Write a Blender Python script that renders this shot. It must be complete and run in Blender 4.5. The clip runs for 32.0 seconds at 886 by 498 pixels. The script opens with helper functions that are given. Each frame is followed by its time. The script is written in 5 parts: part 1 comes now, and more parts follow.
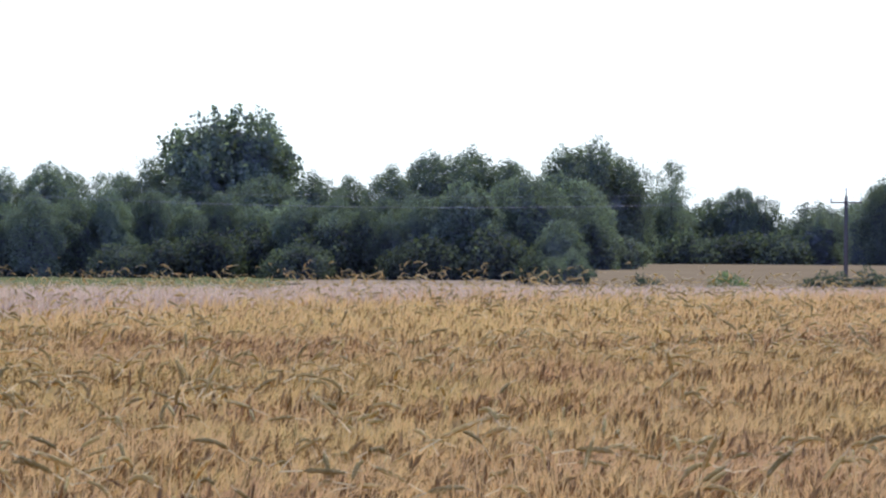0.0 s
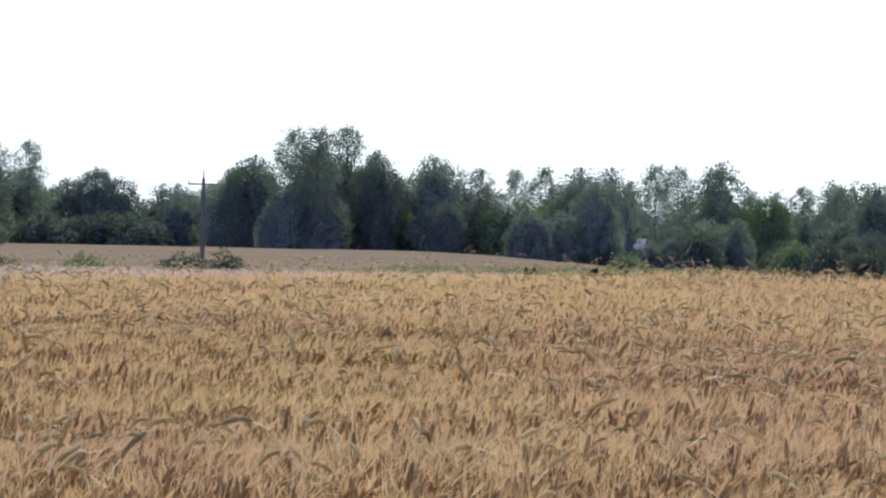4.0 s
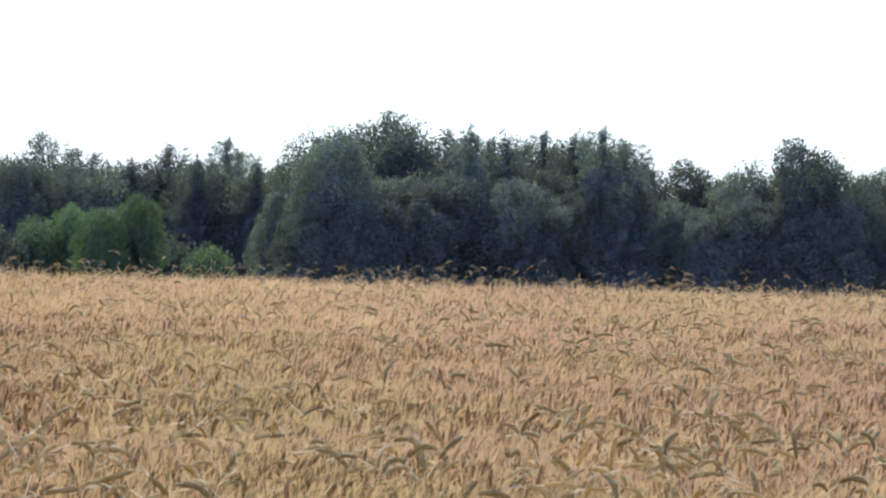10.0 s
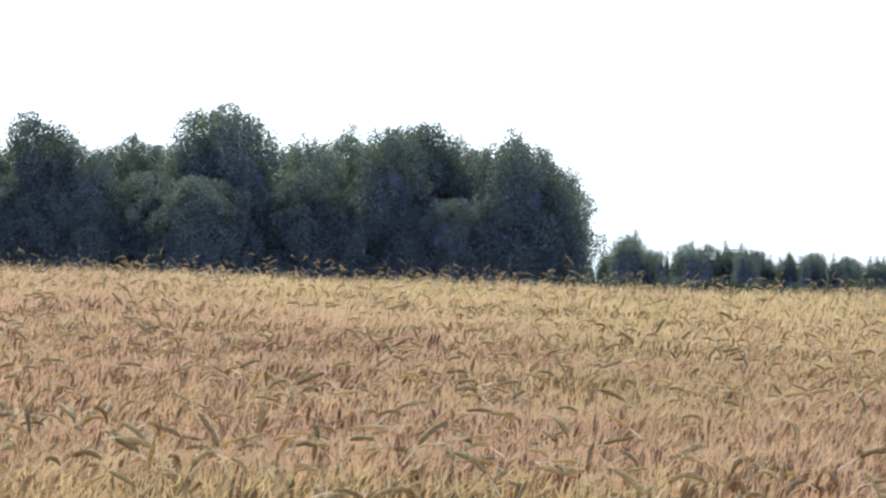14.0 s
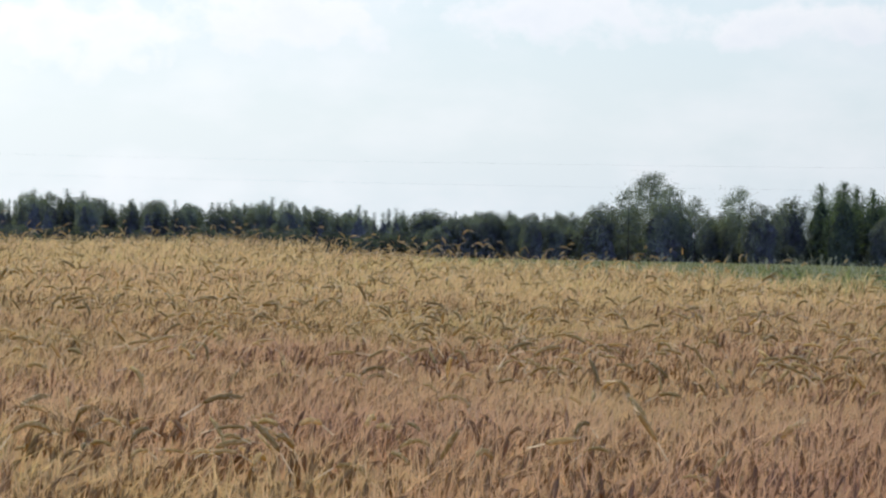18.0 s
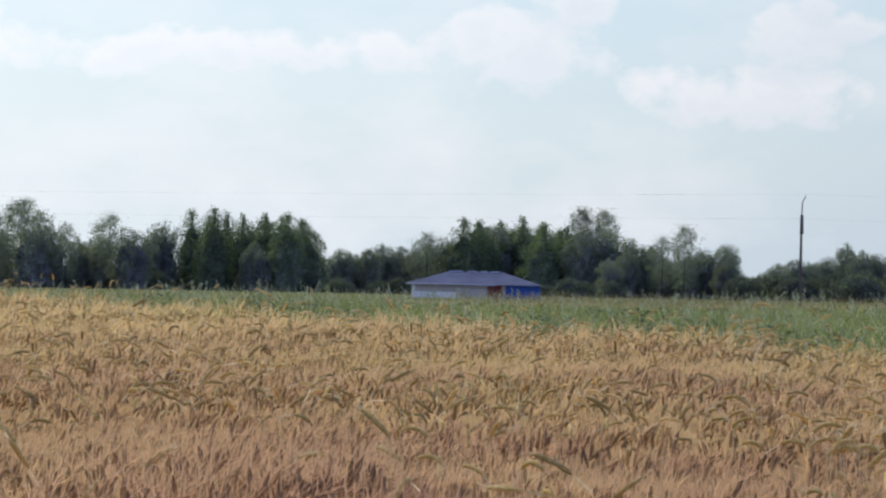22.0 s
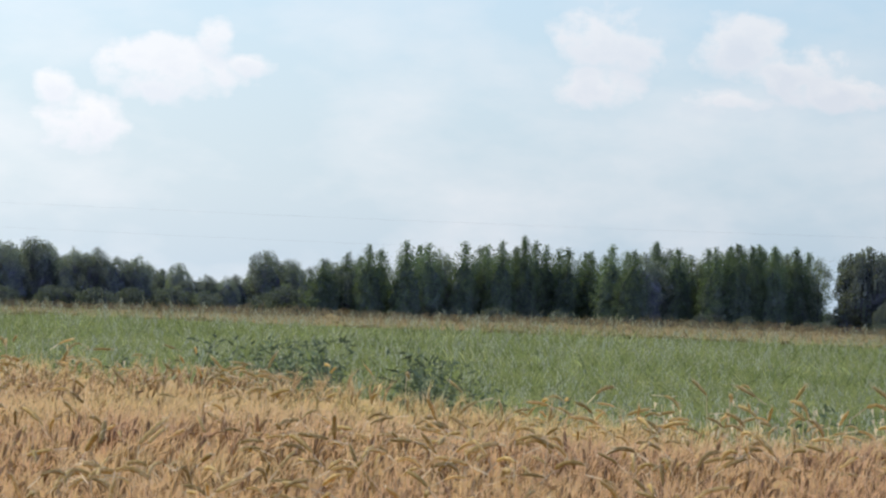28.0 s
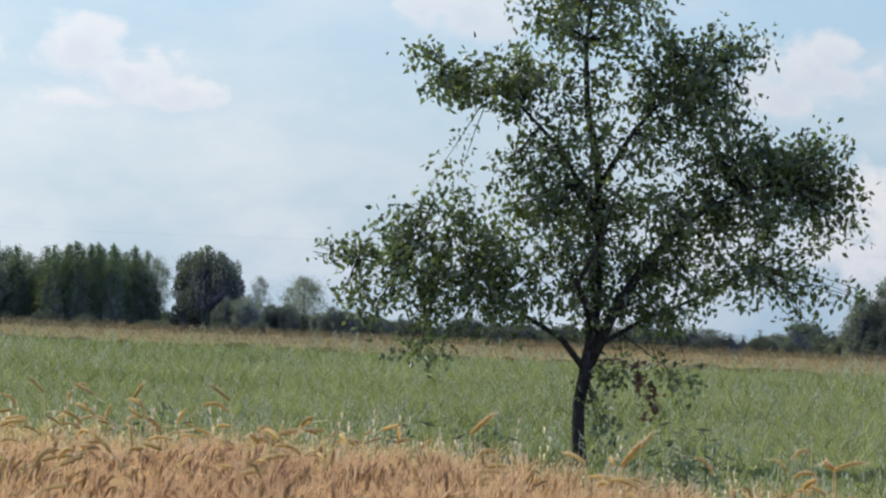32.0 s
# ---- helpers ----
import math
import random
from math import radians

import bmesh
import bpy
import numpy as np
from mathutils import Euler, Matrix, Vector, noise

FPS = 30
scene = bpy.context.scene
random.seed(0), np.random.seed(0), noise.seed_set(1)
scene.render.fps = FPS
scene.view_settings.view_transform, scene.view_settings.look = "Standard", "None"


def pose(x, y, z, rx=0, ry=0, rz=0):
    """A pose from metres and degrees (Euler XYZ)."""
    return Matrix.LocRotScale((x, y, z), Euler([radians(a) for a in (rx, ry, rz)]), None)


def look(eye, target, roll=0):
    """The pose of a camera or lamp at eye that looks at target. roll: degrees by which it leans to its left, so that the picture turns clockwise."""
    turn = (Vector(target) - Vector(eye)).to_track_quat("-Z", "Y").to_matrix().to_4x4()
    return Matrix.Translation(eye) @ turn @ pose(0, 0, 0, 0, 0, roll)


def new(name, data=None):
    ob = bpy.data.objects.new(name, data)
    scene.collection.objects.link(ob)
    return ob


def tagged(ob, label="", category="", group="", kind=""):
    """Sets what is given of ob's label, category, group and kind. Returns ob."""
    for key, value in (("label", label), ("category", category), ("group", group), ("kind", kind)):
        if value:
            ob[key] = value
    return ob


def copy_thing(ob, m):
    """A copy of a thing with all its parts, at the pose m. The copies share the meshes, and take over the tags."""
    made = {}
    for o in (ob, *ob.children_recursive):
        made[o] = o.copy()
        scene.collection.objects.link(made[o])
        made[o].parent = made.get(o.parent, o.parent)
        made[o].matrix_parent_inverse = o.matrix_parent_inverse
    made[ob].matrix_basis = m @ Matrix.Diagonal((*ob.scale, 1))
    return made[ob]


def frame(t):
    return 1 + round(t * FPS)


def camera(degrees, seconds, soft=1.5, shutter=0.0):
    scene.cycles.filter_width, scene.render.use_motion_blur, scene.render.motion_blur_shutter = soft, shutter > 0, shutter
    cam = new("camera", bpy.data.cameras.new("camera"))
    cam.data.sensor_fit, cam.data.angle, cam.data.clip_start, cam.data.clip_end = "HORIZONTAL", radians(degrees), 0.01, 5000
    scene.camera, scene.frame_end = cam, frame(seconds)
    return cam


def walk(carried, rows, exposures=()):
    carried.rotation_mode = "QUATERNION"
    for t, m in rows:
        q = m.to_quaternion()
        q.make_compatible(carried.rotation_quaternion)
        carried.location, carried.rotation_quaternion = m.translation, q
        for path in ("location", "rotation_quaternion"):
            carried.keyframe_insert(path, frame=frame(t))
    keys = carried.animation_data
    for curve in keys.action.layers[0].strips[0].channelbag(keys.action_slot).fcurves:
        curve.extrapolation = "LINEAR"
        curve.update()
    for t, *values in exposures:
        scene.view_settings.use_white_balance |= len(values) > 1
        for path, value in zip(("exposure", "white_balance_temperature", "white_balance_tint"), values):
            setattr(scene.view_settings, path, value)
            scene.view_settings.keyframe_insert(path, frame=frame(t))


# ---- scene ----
EYE = 1.65
cam = camera(12.0, 32.0, soft=2.35)
# seconds, turn to the right, tilt up, lean to the left (degrees)
TURNS_A = [
    (0, -0.000, -0.157, 0.325), (0.5, 1.088, -0.215, 0.473), (1, 2.008, -0.217, 0.305), (1.5, 2.978, -0.152, 0.299),
    (2, 4.422, -0.000, 0.641), (2.5, 5.800, -0.290, 0.803), (4.5, 9.613, -0.310, 1.159), (5, 10.717, -0.349, 1.172),
    (5.5, 12.275, -0.341, 1.237), (6, 13.678, -0.360, 1.055), (6.5, 15.052, -0.365, 1.094), (7, 15.847, -0.126, 1.298),
    (7.5, 16.772, -0.014, 1.259), (8, 18.295, -0.089, 1.439), (8.5, 19.908, -0.153, 1.556), (9, 21.504, -0.168, 1.805),
    (9.5, 23.086, -0.159, 1.713), (10, 24.560, -0.114, 1.559), (10.5, 26.052, -0.033, 1.836), (11, 27.574, -0.049, 1.882),
]
TURNS_B = [
    (11.5, 28.936, -0.106, 1.783), (12, 30.152, -0.137, 1.777), (12.5, 31.082, -0.106, 1.877), (13, 32.113, 0.049, 1.826),
    (13.5, 33.481, -0.008, 1.953), (14, 34.947, -0.150, 1.924), (14.5, 36.961, -0.382, 2.489), (16.5, 41.429, -0.244, 1.718),
    (17, 42.612, -0.488, 1.721), (17.5, 43.291, -0.714, 1.327), (18, 43.888, -0.603, 1.360), (18.5, 44.705, -0.419, 1.165),
    (19, 46.184, -0.199, 1.034), (19.5, 47.654, -0.274, 1.196), (20, 48.982, -0.308, 1.133), (20.5, 49.992, -0.198, 1.245),
    (21, 50.409, -0.076, 1.374), (21.5, 51.143, -0.024, 1.296), (22, 52.417, -0.072, 1.132), (22.5, 53.942, -0.064, 1.315),
]
TURNS_C = [
    (23, 56.073, 0.209, 1.885), (23.5, 57.158, 0.072, 1.676), (24, 58.077, -0.314, 1.722), (24.5, 58.802, -0.522, 1.506),
    (25, 59.933, -0.197, 1.782), (25.5, 61.215, 0.048, 1.839), (27.5, 65.013, 0.261, 1.781), (28, 66.293, 0.304, 2.069),
    (28.5, 67.509, 0.386, 2.039), (29, 68.575, 0.374, 1.831), (29.5, 69.273, 0.297, 1.683), (30, 70.127, 0.297, 1.838),
    (30.5, 71.206, 0.507, 1.871), (31, 72.541, 0.894, 2.175), (31.5, 73.954, 1.148, 2.323), (32, 75.257, 0.623, 2.396),
]
PATH = [(t, pose(0, 0, EYE, 90 + tilt, 0, -turn) @ pose(0, 0, 0, 0, 0, lean)) for t, turn, tilt, lean in TURNS_A + TURNS_B + TURNS_C]
walk(cam, PATH, exposures=[(0, 0.05, 5850, 13), (8, 0.08, 5850, 13), (11, 0.26, 5850, 13), (13.8, 0.33, 5850, 13), (16.4, -0.22, 6250, 13), (18.6, -0.27, 6280, 13), (20, -0.47, 6300, 13), (21.4, -0.25, 6300, 13), (24, -0.06, 6380, 13), (25.2, 0.03, 6400, 13), (28, 0.15, 6450, 13), (32, 0.2, 6450, 13)])

# ---- world and sun ----
SUN_AZ, SUN_EL = 14.0, 46.0
world = bpy.data.worlds.new("sky")
scene.world = world
world.use_nodes = True
wt = world.node_tree
wt.nodes.clear()


def wmath(op, a, b=0.0, c=0.0, clamp=False):
    n = wt.nodes.new("ShaderNodeMath")
    n.operation, n.use_clamp = op, clamp
    for i, v in enumerate((a, b, c)):
        if isinstance(v, (int, float)):
            n.inputs[i].default_value = v
        else:
            wt.links.new(v, n.inputs[i])
    return n.outputs[0]


sky = wt.nodes.new("ShaderNodeTexSky")
sky.sky_type, sky.sun_disc = "NISHITA", False
sky.sun_elevation, sky.sun_rotation = radians(SUN_EL), radians(SUN_AZ)
sky.air_density, sky.dust_density, sky.ozone_density = 1.0, 0.4, 1.5
coord = wt.nodes.new("ShaderNodeTexCoord")
sep = wt.nodes.new("ShaderNodeSeparateXYZ")
wt.links.new(coord.outputs["Generated"], sep.inputs[0])
sky_az = wmath("MULTIPLY", wmath("ARCTAN2", sep.outputs[0], sep.outputs[1]), 57.2958)
sky_el = wmath("MULTIPLY", wmath("ARCSINE", sep.outputs[2]), 57.2958)
flat = wt.nodes.new("ShaderNodeCombineXYZ")
wt.links.new(sky_az, flat.inputs[0])
wt.links.new(sky_el, flat.inputs[1])


def cloud_noise(scale, detail, stretch):
    m = wt.nodes.new("ShaderNodeMapping")
    m.inputs["Scale"].default_value = (1, stretch, 1)
    wt.links.new(flat.outputs[0], m.inputs[0])
    n = wt.nodes.new("ShaderNodeTexNoise")
    n.inputs["Scale"].default_value, n.inputs["Detail"].default_value, n.inputs["Roughness"].default_value = scale, detail, 0.55
    wt.links.new(m.outputs[0], n.inputs["Vector"])
    return n.outputs["Fac"]


billow = cloud_noise(1.5, 8.0, 1.25)
veil = cloud_noise(0.34, 6.0, 2.0)
# cumulus heaps: bearing, height, half width and half height in degrees
HEAPS_WEST = [
    (41.65, 2.57, 0.84, 0.38), (45.41, 2.71, 1.31, 0.42), (47.87, 2.41, 0.54, 0.19), (49.18, 2.59, 1.54, 0.27), (51.48, 2.55, 0.61, 0.23), (53.19, 2.73, 1.08, 0.46), (54.1, 3.3, 0.54, 0.31), (57.11, 2.94, 0.54, 0.46), (57.4, 3.33, 0.31, 0.22), (57.95, 3.01, 0.46, 0.19), (56.6, 2.08, 1.31, 0.35), (60.97, 2.34, 0.23, 0.27), (59.73, 3.6, 0.27, 0.14), (62.57, 2.6, 0.84, 0.35),
]
HEAPS_EAST = [
    (63.13, 3.0, 0.23, 0.23), (63.56, 2.71, 0.31, 0.15), (61.29, 1.86, 0.54, 0.31), (68.43, 3.19, 0.61, 0.42), (68.33, 2.61, 0.46, 0.31), (70.23, 3.18, 0.54, 0.35), (70.93, 2.86, 0.69, 0.31), (71.48, 2.61, 0.69, 0.23), (70.1, 2.45, 0.61, 0.15), (75.48, 3.83, 0.84, 0.35), (80.19, 3.22, 0.77, 0.42), (79.9, 2.82, 0.54, 0.23), (80.57, 3.47, 0.31, 0.19), (81.7, 1.1, 1.2, 0.8), (41.7, 2.54, 1.23, 0.46), (39.0, 2.22, 1.08, 0.46),
]
heap = above = None
for b, h, w2, h2 in HEAPS_WEST + HEAPS_EAST:
    dx = wmath("DIVIDE", wmath("SUBTRACT", sky_az, b), w2 * 1.3)
    side = wmath("SUBTRACT", 1.0, wmath("MULTIPLY", dx, dx))
    dy = wmath("DIVIDE", wmath("SUBTRACT", sky_el, h), h2 * 1.3)
    near = wmath("SUBTRACT", side, wmath("MULTIPLY", dy, dy))
    dz = wmath("ADD", dy, 0.55)
    over = wmath("SUBTRACT", side, wmath("MULTIPLY", dz, dz))
    heap = near if heap is None else wmath("MAXIMUM", heap, near)
    above = over if above is None else wmath("MAXIMUM", above, over)
ragged = wmath("MULTIPLY", wmath("SUBTRACT", billow, 0.5), 4.2)
heap = wmath("ADD", wmath("MAXIMUM", heap, -1.5), ragged)
heap = wmath("MULTIPLY", wmath("ADD", heap, 0.15), 1.15, clamp=True)
# the undersides of the heaps lie in their own shade
under = wmath("MULTIPLY", wmath("ADD", wmath("MAXIMUM", above, -1.5), ragged), 0.75, clamp=True)
veil_mask = wmath("MULTIPLY", wmath("SUBTRACT", veil, 0.43), 3.4, clamp=True)
low = wmath("SUBTRACT", 1.0, wmath("MULTIPLY", sky_el, 0.09), clamp=True)
cover = wmath("MAXIMUM", wmath("MULTIPLY", heap, 0.95), wmath("MULTIPLY", veil_mask, 0.6))
cover = wmath("MULTIPLY", cover, low)
# thin bright haze towards the horizon, brighter round the sun;
# opposite the sun, out of view, a strong blue fill is added for shaded fronts
sun_way = (math.sin(radians(SUN_AZ)), math.cos(radians(SUN_AZ)))
facing = wmath("ADD", wmath("MULTIPLY", sep.outputs[0], sun_way[0]), wmath("MULTIPLY", sep.outputs[1], sun_way[1]))
glow = wmath("POWER", wmath("MAXIMUM", facing, 0.0), 3.0)
anti = wmath("POWER", wmath("MAXIMUM", wmath("MULTIPLY", facing, -1.0), 0.0), 0.8)
haze = wmath("MULTIPLY", wmath("POWER", 2.718, wmath("MULTIPLY", wmath("MAXIMUM", sky_el, 0.0), -0.055)), 0.92)


def mixed(fac, one, two):
    m = wt.nodes.new("ShaderNodeMix")
    m.data_type = "RGBA"
    for sock, v in (("Factor", fac), ("A", one), ("B", two)):
        if isinstance(v, tuple):
            m.inputs[sock].default_value = v
        else:
            wt.links.new(v, m.inputs[sock])
    return m.outputs["Result"]


haze_colour = mixed(anti, mixed(glow, (1.22, 2.0, 2.8, 1), (6.55, 7.15, 7.2, 1)), (10.0, 10.7, 25.0, 1))
cloud_colour = mixed(glow, (3.75, 3.7, 3.72, 1), (8.3, 8.3, 8.3, 1))
body = wmath("SUBTRACT", 1.0, wmath("MULTIPLY", under, 0.8), clamp=True)
cloud_colour = mixed(body, mixed(glow, (2.75, 2.95, 3.3, 1), (7.6, 7.8, 8.0, 1)), cloud_colour)
depth = wmath("MULTIPLY", wmath("SUBTRACT", sky_el, 1.0), 0.16, clamp=True)
haze_colour = mixed(depth, haze_colour, mixed(anti, mixed(glow, (0.40, 1.2, 2.45, 1), (4.8, 6.1, 7.0, 1)), (7.2, 8.7, 22.0, 1)))
with_haze = mixed(haze, sky.outputs[0], haze_colour)
back = wt.nodes.new("ShaderNodeBackground")
back.inputs["Strength"].default_value = 0.18
wt.links.new(mixed(cover, with_haze, cloud_colour), back.inputs["Color"])
world_out = wt.nodes.new("ShaderNodeOutputWorld")
wt.links.new(back.outputs[0], world_out.inputs[0])

lamp = bpy.data.lights.new("sun", "SUN")
lamp.energy, lamp.angle, lamp.color = 3.2, radians(0.6), (1.0, 0.95, 0.87)
sun = new("sun", lamp)
sa, se = radians(SUN_AZ), radians(SUN_EL)
sun.matrix_world = look((math.sin(sa) * math.cos(se) * 300, math.cos(sa) * math.cos(se) * 300, math.sin(se) * 300), (0, 0, 0))


# ---- materials ----
def material(name, colours, rough=0.75, scale=4.0, fine=40.0, island=0.0, translucent=0.0, bump=0.0, metal=0.0, per_object=0.0, stretch=(1, 1, 1), gloss=0.05, span=0.36, relief=1.0, across=(), seen_through=(1.0, 1.0, 1.0)):
    """Colours blend by two sizes of noise; island and per_object vary the lightness of each piece or thing;
    across tints the crop from the west to the east of the field; seen_through tints the light that passes a leaf."""
    m = bpy.data.materials.new(name)
    m.use_nodes = True
    nt = m.node_tree
    bsdf = nt.nodes["Principled BSDF"]
    out = nt.nodes["Material Output"]
    geo = nt.nodes.new("ShaderNodeNewGeometry")
    mp = nt.nodes.new("ShaderNodeMapping")
    mp.inputs["Scale"].default_value = stretch
    tc = nt.nodes.new("ShaderNodeTexCoord")
    nt.links.new(tc.outputs["Object"], mp.inputs[0])
    big, small = nt.nodes.new("ShaderNodeTexNoise"), nt.nodes.new("ShaderNodeTexNoise")
    for n, s in ((big, scale), (small, fine)):
        n.inputs["Scale"].default_value, n.inputs["Detail"].default_value = s, 4.0
        nt.links.new(mp.outputs[0], n.inputs["Vector"])
    add = nt.nodes.new("ShaderNodeMath")
    add.operation = "MULTIPLY_ADD"
    add.inputs[1].default_value = 0.5
    nt.links.new(small.outputs["Fac"], add.inputs[0])
    half = nt.nodes.new("ShaderNodeMath")
    half.operation = "MULTIPLY"
    half.inputs[1].default_value = 0.5
    nt.links.new(big.outputs["Fac"], half.inputs[0])
    nt.links.new(half.outputs[0], add.inputs[2])
    ramp = nt.nodes.new("ShaderNodeValToRGB")
    els = ramp.color_ramp.elements
    while len(els) < len(colours):
        els.new(0.5)
    for i, c in enumerate(colours):
        els[i].position = 0.5 - span / 2 + span * i / max(1, len(colours) - 1)
        els[i].color = (*c, 1)
    nt.links.new(add.outputs[0], ramp.inputs[0])
    colour = ramp.outputs[0]
    for amount, socket in ((island, geo.outputs["Random Per Island"]), (per_object, None)):
        if not amount:
            continue
        if socket is None:
            info = nt.nodes.new("ShaderNodeObjectInfo")
            socket = info.outputs["Random"]
        rng = nt.nodes.new("ShaderNodeMapRange")
        rng.inputs["To Min"].default_value, rng.inputs["To Max"].default_value = 1 - amount, 1 + amount
        nt.links.new(socket, rng.inputs["Value"])
        mul = nt.nodes.new("ShaderNodeMix")
        mul.data_type, mul.blend_type = "RGBA", "MULTIPLY"
        mul.inputs["Factor"].default_value = 1.0
        nt.links.new(colour, mul.inputs["A"])
        nt.links.new(rng.outputs[0], mul.inputs["B"])
        colour = mul.outputs["Result"]
    if across:
        xs = nt.nodes.new("ShaderNodeSeparateXYZ")
        nt.links.new(tc.outputs["Object"], xs.inputs[0])
        way = nt.nodes.new("ShaderNodeMapRange")
        way.inputs["From Min"].default_value, way.inputs["From Max"].default_value = -5.0, 15.0
        slant = nt.nodes.new("ShaderNodeMath")
        slant.operation = "MULTIPLY_ADD"
        nt.links.new(xs.outputs[1], slant.inputs[0])
        slant.inputs[1].default_value = -0.35
        nt.links.new(xs.outputs[0], slant.inputs[2])
        nt.links.new(slant.outputs[0], way.inputs["Value"])
        tints = nt.nodes.new("ShaderNodeValToRGB")
        for _ in across[2:]:
            tints.color_ramp.elements.new(0.5)
        for e, (where, c) in zip(tints.color_ramp.elements, across):
            e.position, e.color = where, (*c, 1)
        nt.links.new(way.outputs[0], tints.inputs[0])
        mul = nt.nodes.new("ShaderNodeMix")
        mul.data_type, mul.blend_type = "RGBA", "MULTIPLY"
        mul.inputs["Factor"].default_value = 1.0
        nt.links.new(colour, mul.inputs["A"])
        nt.links.new(tints.outputs[0], mul.inputs["B"])
        colour = mul.outputs["Result"]
    nt.links.new(colour, bsdf.inputs["Base Color"])
    bsdf.inputs["Roughness"].default_value = rough
    bsdf.inputs["Metallic"].default_value = metal
    bsdf.inputs["Specular IOR Level"].default_value = gloss
    if bump:
        b = nt.nodes.new("ShaderNodeBump")
        b.inputs["Strength"].default_value = bump
        b.inputs["Distance"].default_value = relief
        nt.links.new(add.outputs[0], b.inputs["Height"])
        nt.links.new(b.outputs[0], bsdf.inputs["Normal"])
    if translucent:
        tr = nt.nodes.new("ShaderNodeBsdfTranslucent")
        sift = nt.nodes.new("ShaderNodeMix")
        sift.data_type, sift.blend_type = "RGBA", "MULTIPLY"
        sift.inputs["Factor"].default_value = 1.0
        sift.inputs["B"].default_value = (*seen_through, 1)
        nt.links.new(colour, sift.inputs["A"])
        nt.links.new(sift.outputs["Result"], tr.inputs["Color"])
        ms = nt.nodes.new("ShaderNodeMixShader")
        ms.inputs[0].default_value = translucent
        nt.links.new(bsdf.outputs[0], ms.inputs[1])
        nt.links.new(tr.outputs[0], ms.inputs[2])
        nt.links.new(ms.outputs[0], out.inputs["Surface"])
    return m


M_SOIL = material("soil_and_stubble", [(0.10, 0.09, 0.04), (0.16, 0.17, 0.06), (0.22, 0.19, 0.09)], scale=0.3, fine=3.0, bump=0.4, gloss=0.0)
# crop tint by place: golden in the west, brighter between, paler in the east
FIELD_TINTS = ((0.0, (1.0, 0.965, 0.79)), (0.2, (1.02, 0.98, 0.86)), (0.38, (1.08, 1.055, 0.96)), (0.6, (1.0, 0.97, 0.90)), (0.8, (1.06, 1.08, 0.95)), (1.0, (1.06, 1.12, 0.95)))
M_EAR = material("barley_ear", [(0.30, 0.178, 0.098), (0.36, 0.22, 0.106), (0.42, 0.27, 0.116), (0.38, 0.275, 0.11)], rough=0.6, scale=0.34, fine=0.9, island=0.24, translucent=0.32, gloss=0.0, span=0.26, across=FIELD_TINTS)
M_AWN = material("barley_awns", [(0.67, 0.415, 0.245), (0.72, 0.475, 0.26), (0.75, 0.525, 0.265), (0.70, 0.53, 0.24)], rough=0.5, scale=0.34, fine=0.9, island=0.13, translucent=0.55, gloss=0.0, span=0.26, across=FIELD_TINTS)
M_CANOPY = material("barley_straw", [(0.50, 0.305, 0.17), (0.57, 0.37, 0.185), (0.61, 0.42, 0.195), (0.56, 0.415, 0.175)], scale=0.34, fine=7.0, bump=0.5, translucent=0.3, gloss=0.0, span=0.28, across=FIELD_TINTS)
M_RYE = material("rye_ear", [(0.42, 0.285, 0.085), (0.58, 0.42, 0.14), (0.80, 0.62, 0.27)], rough=0.4, scale=12.0, fine=90.0, island=0.4, translucent=0.36, bump=0.5, relief=0.003, gloss=0.04)
M_RYE_STEM = material("rye_straw", [(0.58, 0.45, 0.25), (0.78, 0.64, 0.39)], rough=0.5, scale=3.0, fine=40.0, island=0.3, translucent=0.6)
M_PALE = material("pale_barley", [(0.64, 0.45, 0.30), (0.73, 0.54, 0.37), (0.78, 0.61, 0.42)], scale=0.12, fine=2.5, island=0.15, translucent=0.5, gloss=0.0)
M_FAR = material("far_grain_field", [(0.21, 0.15, 0.085), (0.27, 0.195, 0.115), (0.30, 0.225, 0.135)], scale=0.03, fine=0.5, stretch=(1, 1, 1), gloss=0.0)
M_VERGE = material("verge_grass", [(0.13, 0.14, 0.06), (0.20, 0.205, 0.085), (0.27, 0.25, 0.11)], scale=0.2, fine=4.0, island=0.3, bump=0.4, gloss=0.0)
M_GREEN = material("green_oats", [(0.125, 0.150, 0.046), (0.205, 0.237, 0.068), (0.335, 0.365, 0.108), (0.49, 0.475, 0.17)], scale=0.22, fine=1.6, island=0.4, translucent=0.35, gloss=0.0, span=0.20)
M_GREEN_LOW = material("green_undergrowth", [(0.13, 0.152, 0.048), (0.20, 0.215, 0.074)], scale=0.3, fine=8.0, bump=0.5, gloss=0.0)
M_HEADS = material("seed_heads", [(0.37, 0.38, 0.21), (0.48, 0.47, 0.27)], scale=0.4, fine=5.0, island=0.3, translucent=0.3, gloss=0.0)
M_PINK = material("ripe_grass", [(0.24, 0.17, 0.078), (0.30, 0.225, 0.10), (0.28, 0.24, 0.11)], scale=0.15, fine=3.0, island=0.2, translucent=0.3, gloss=0.0)
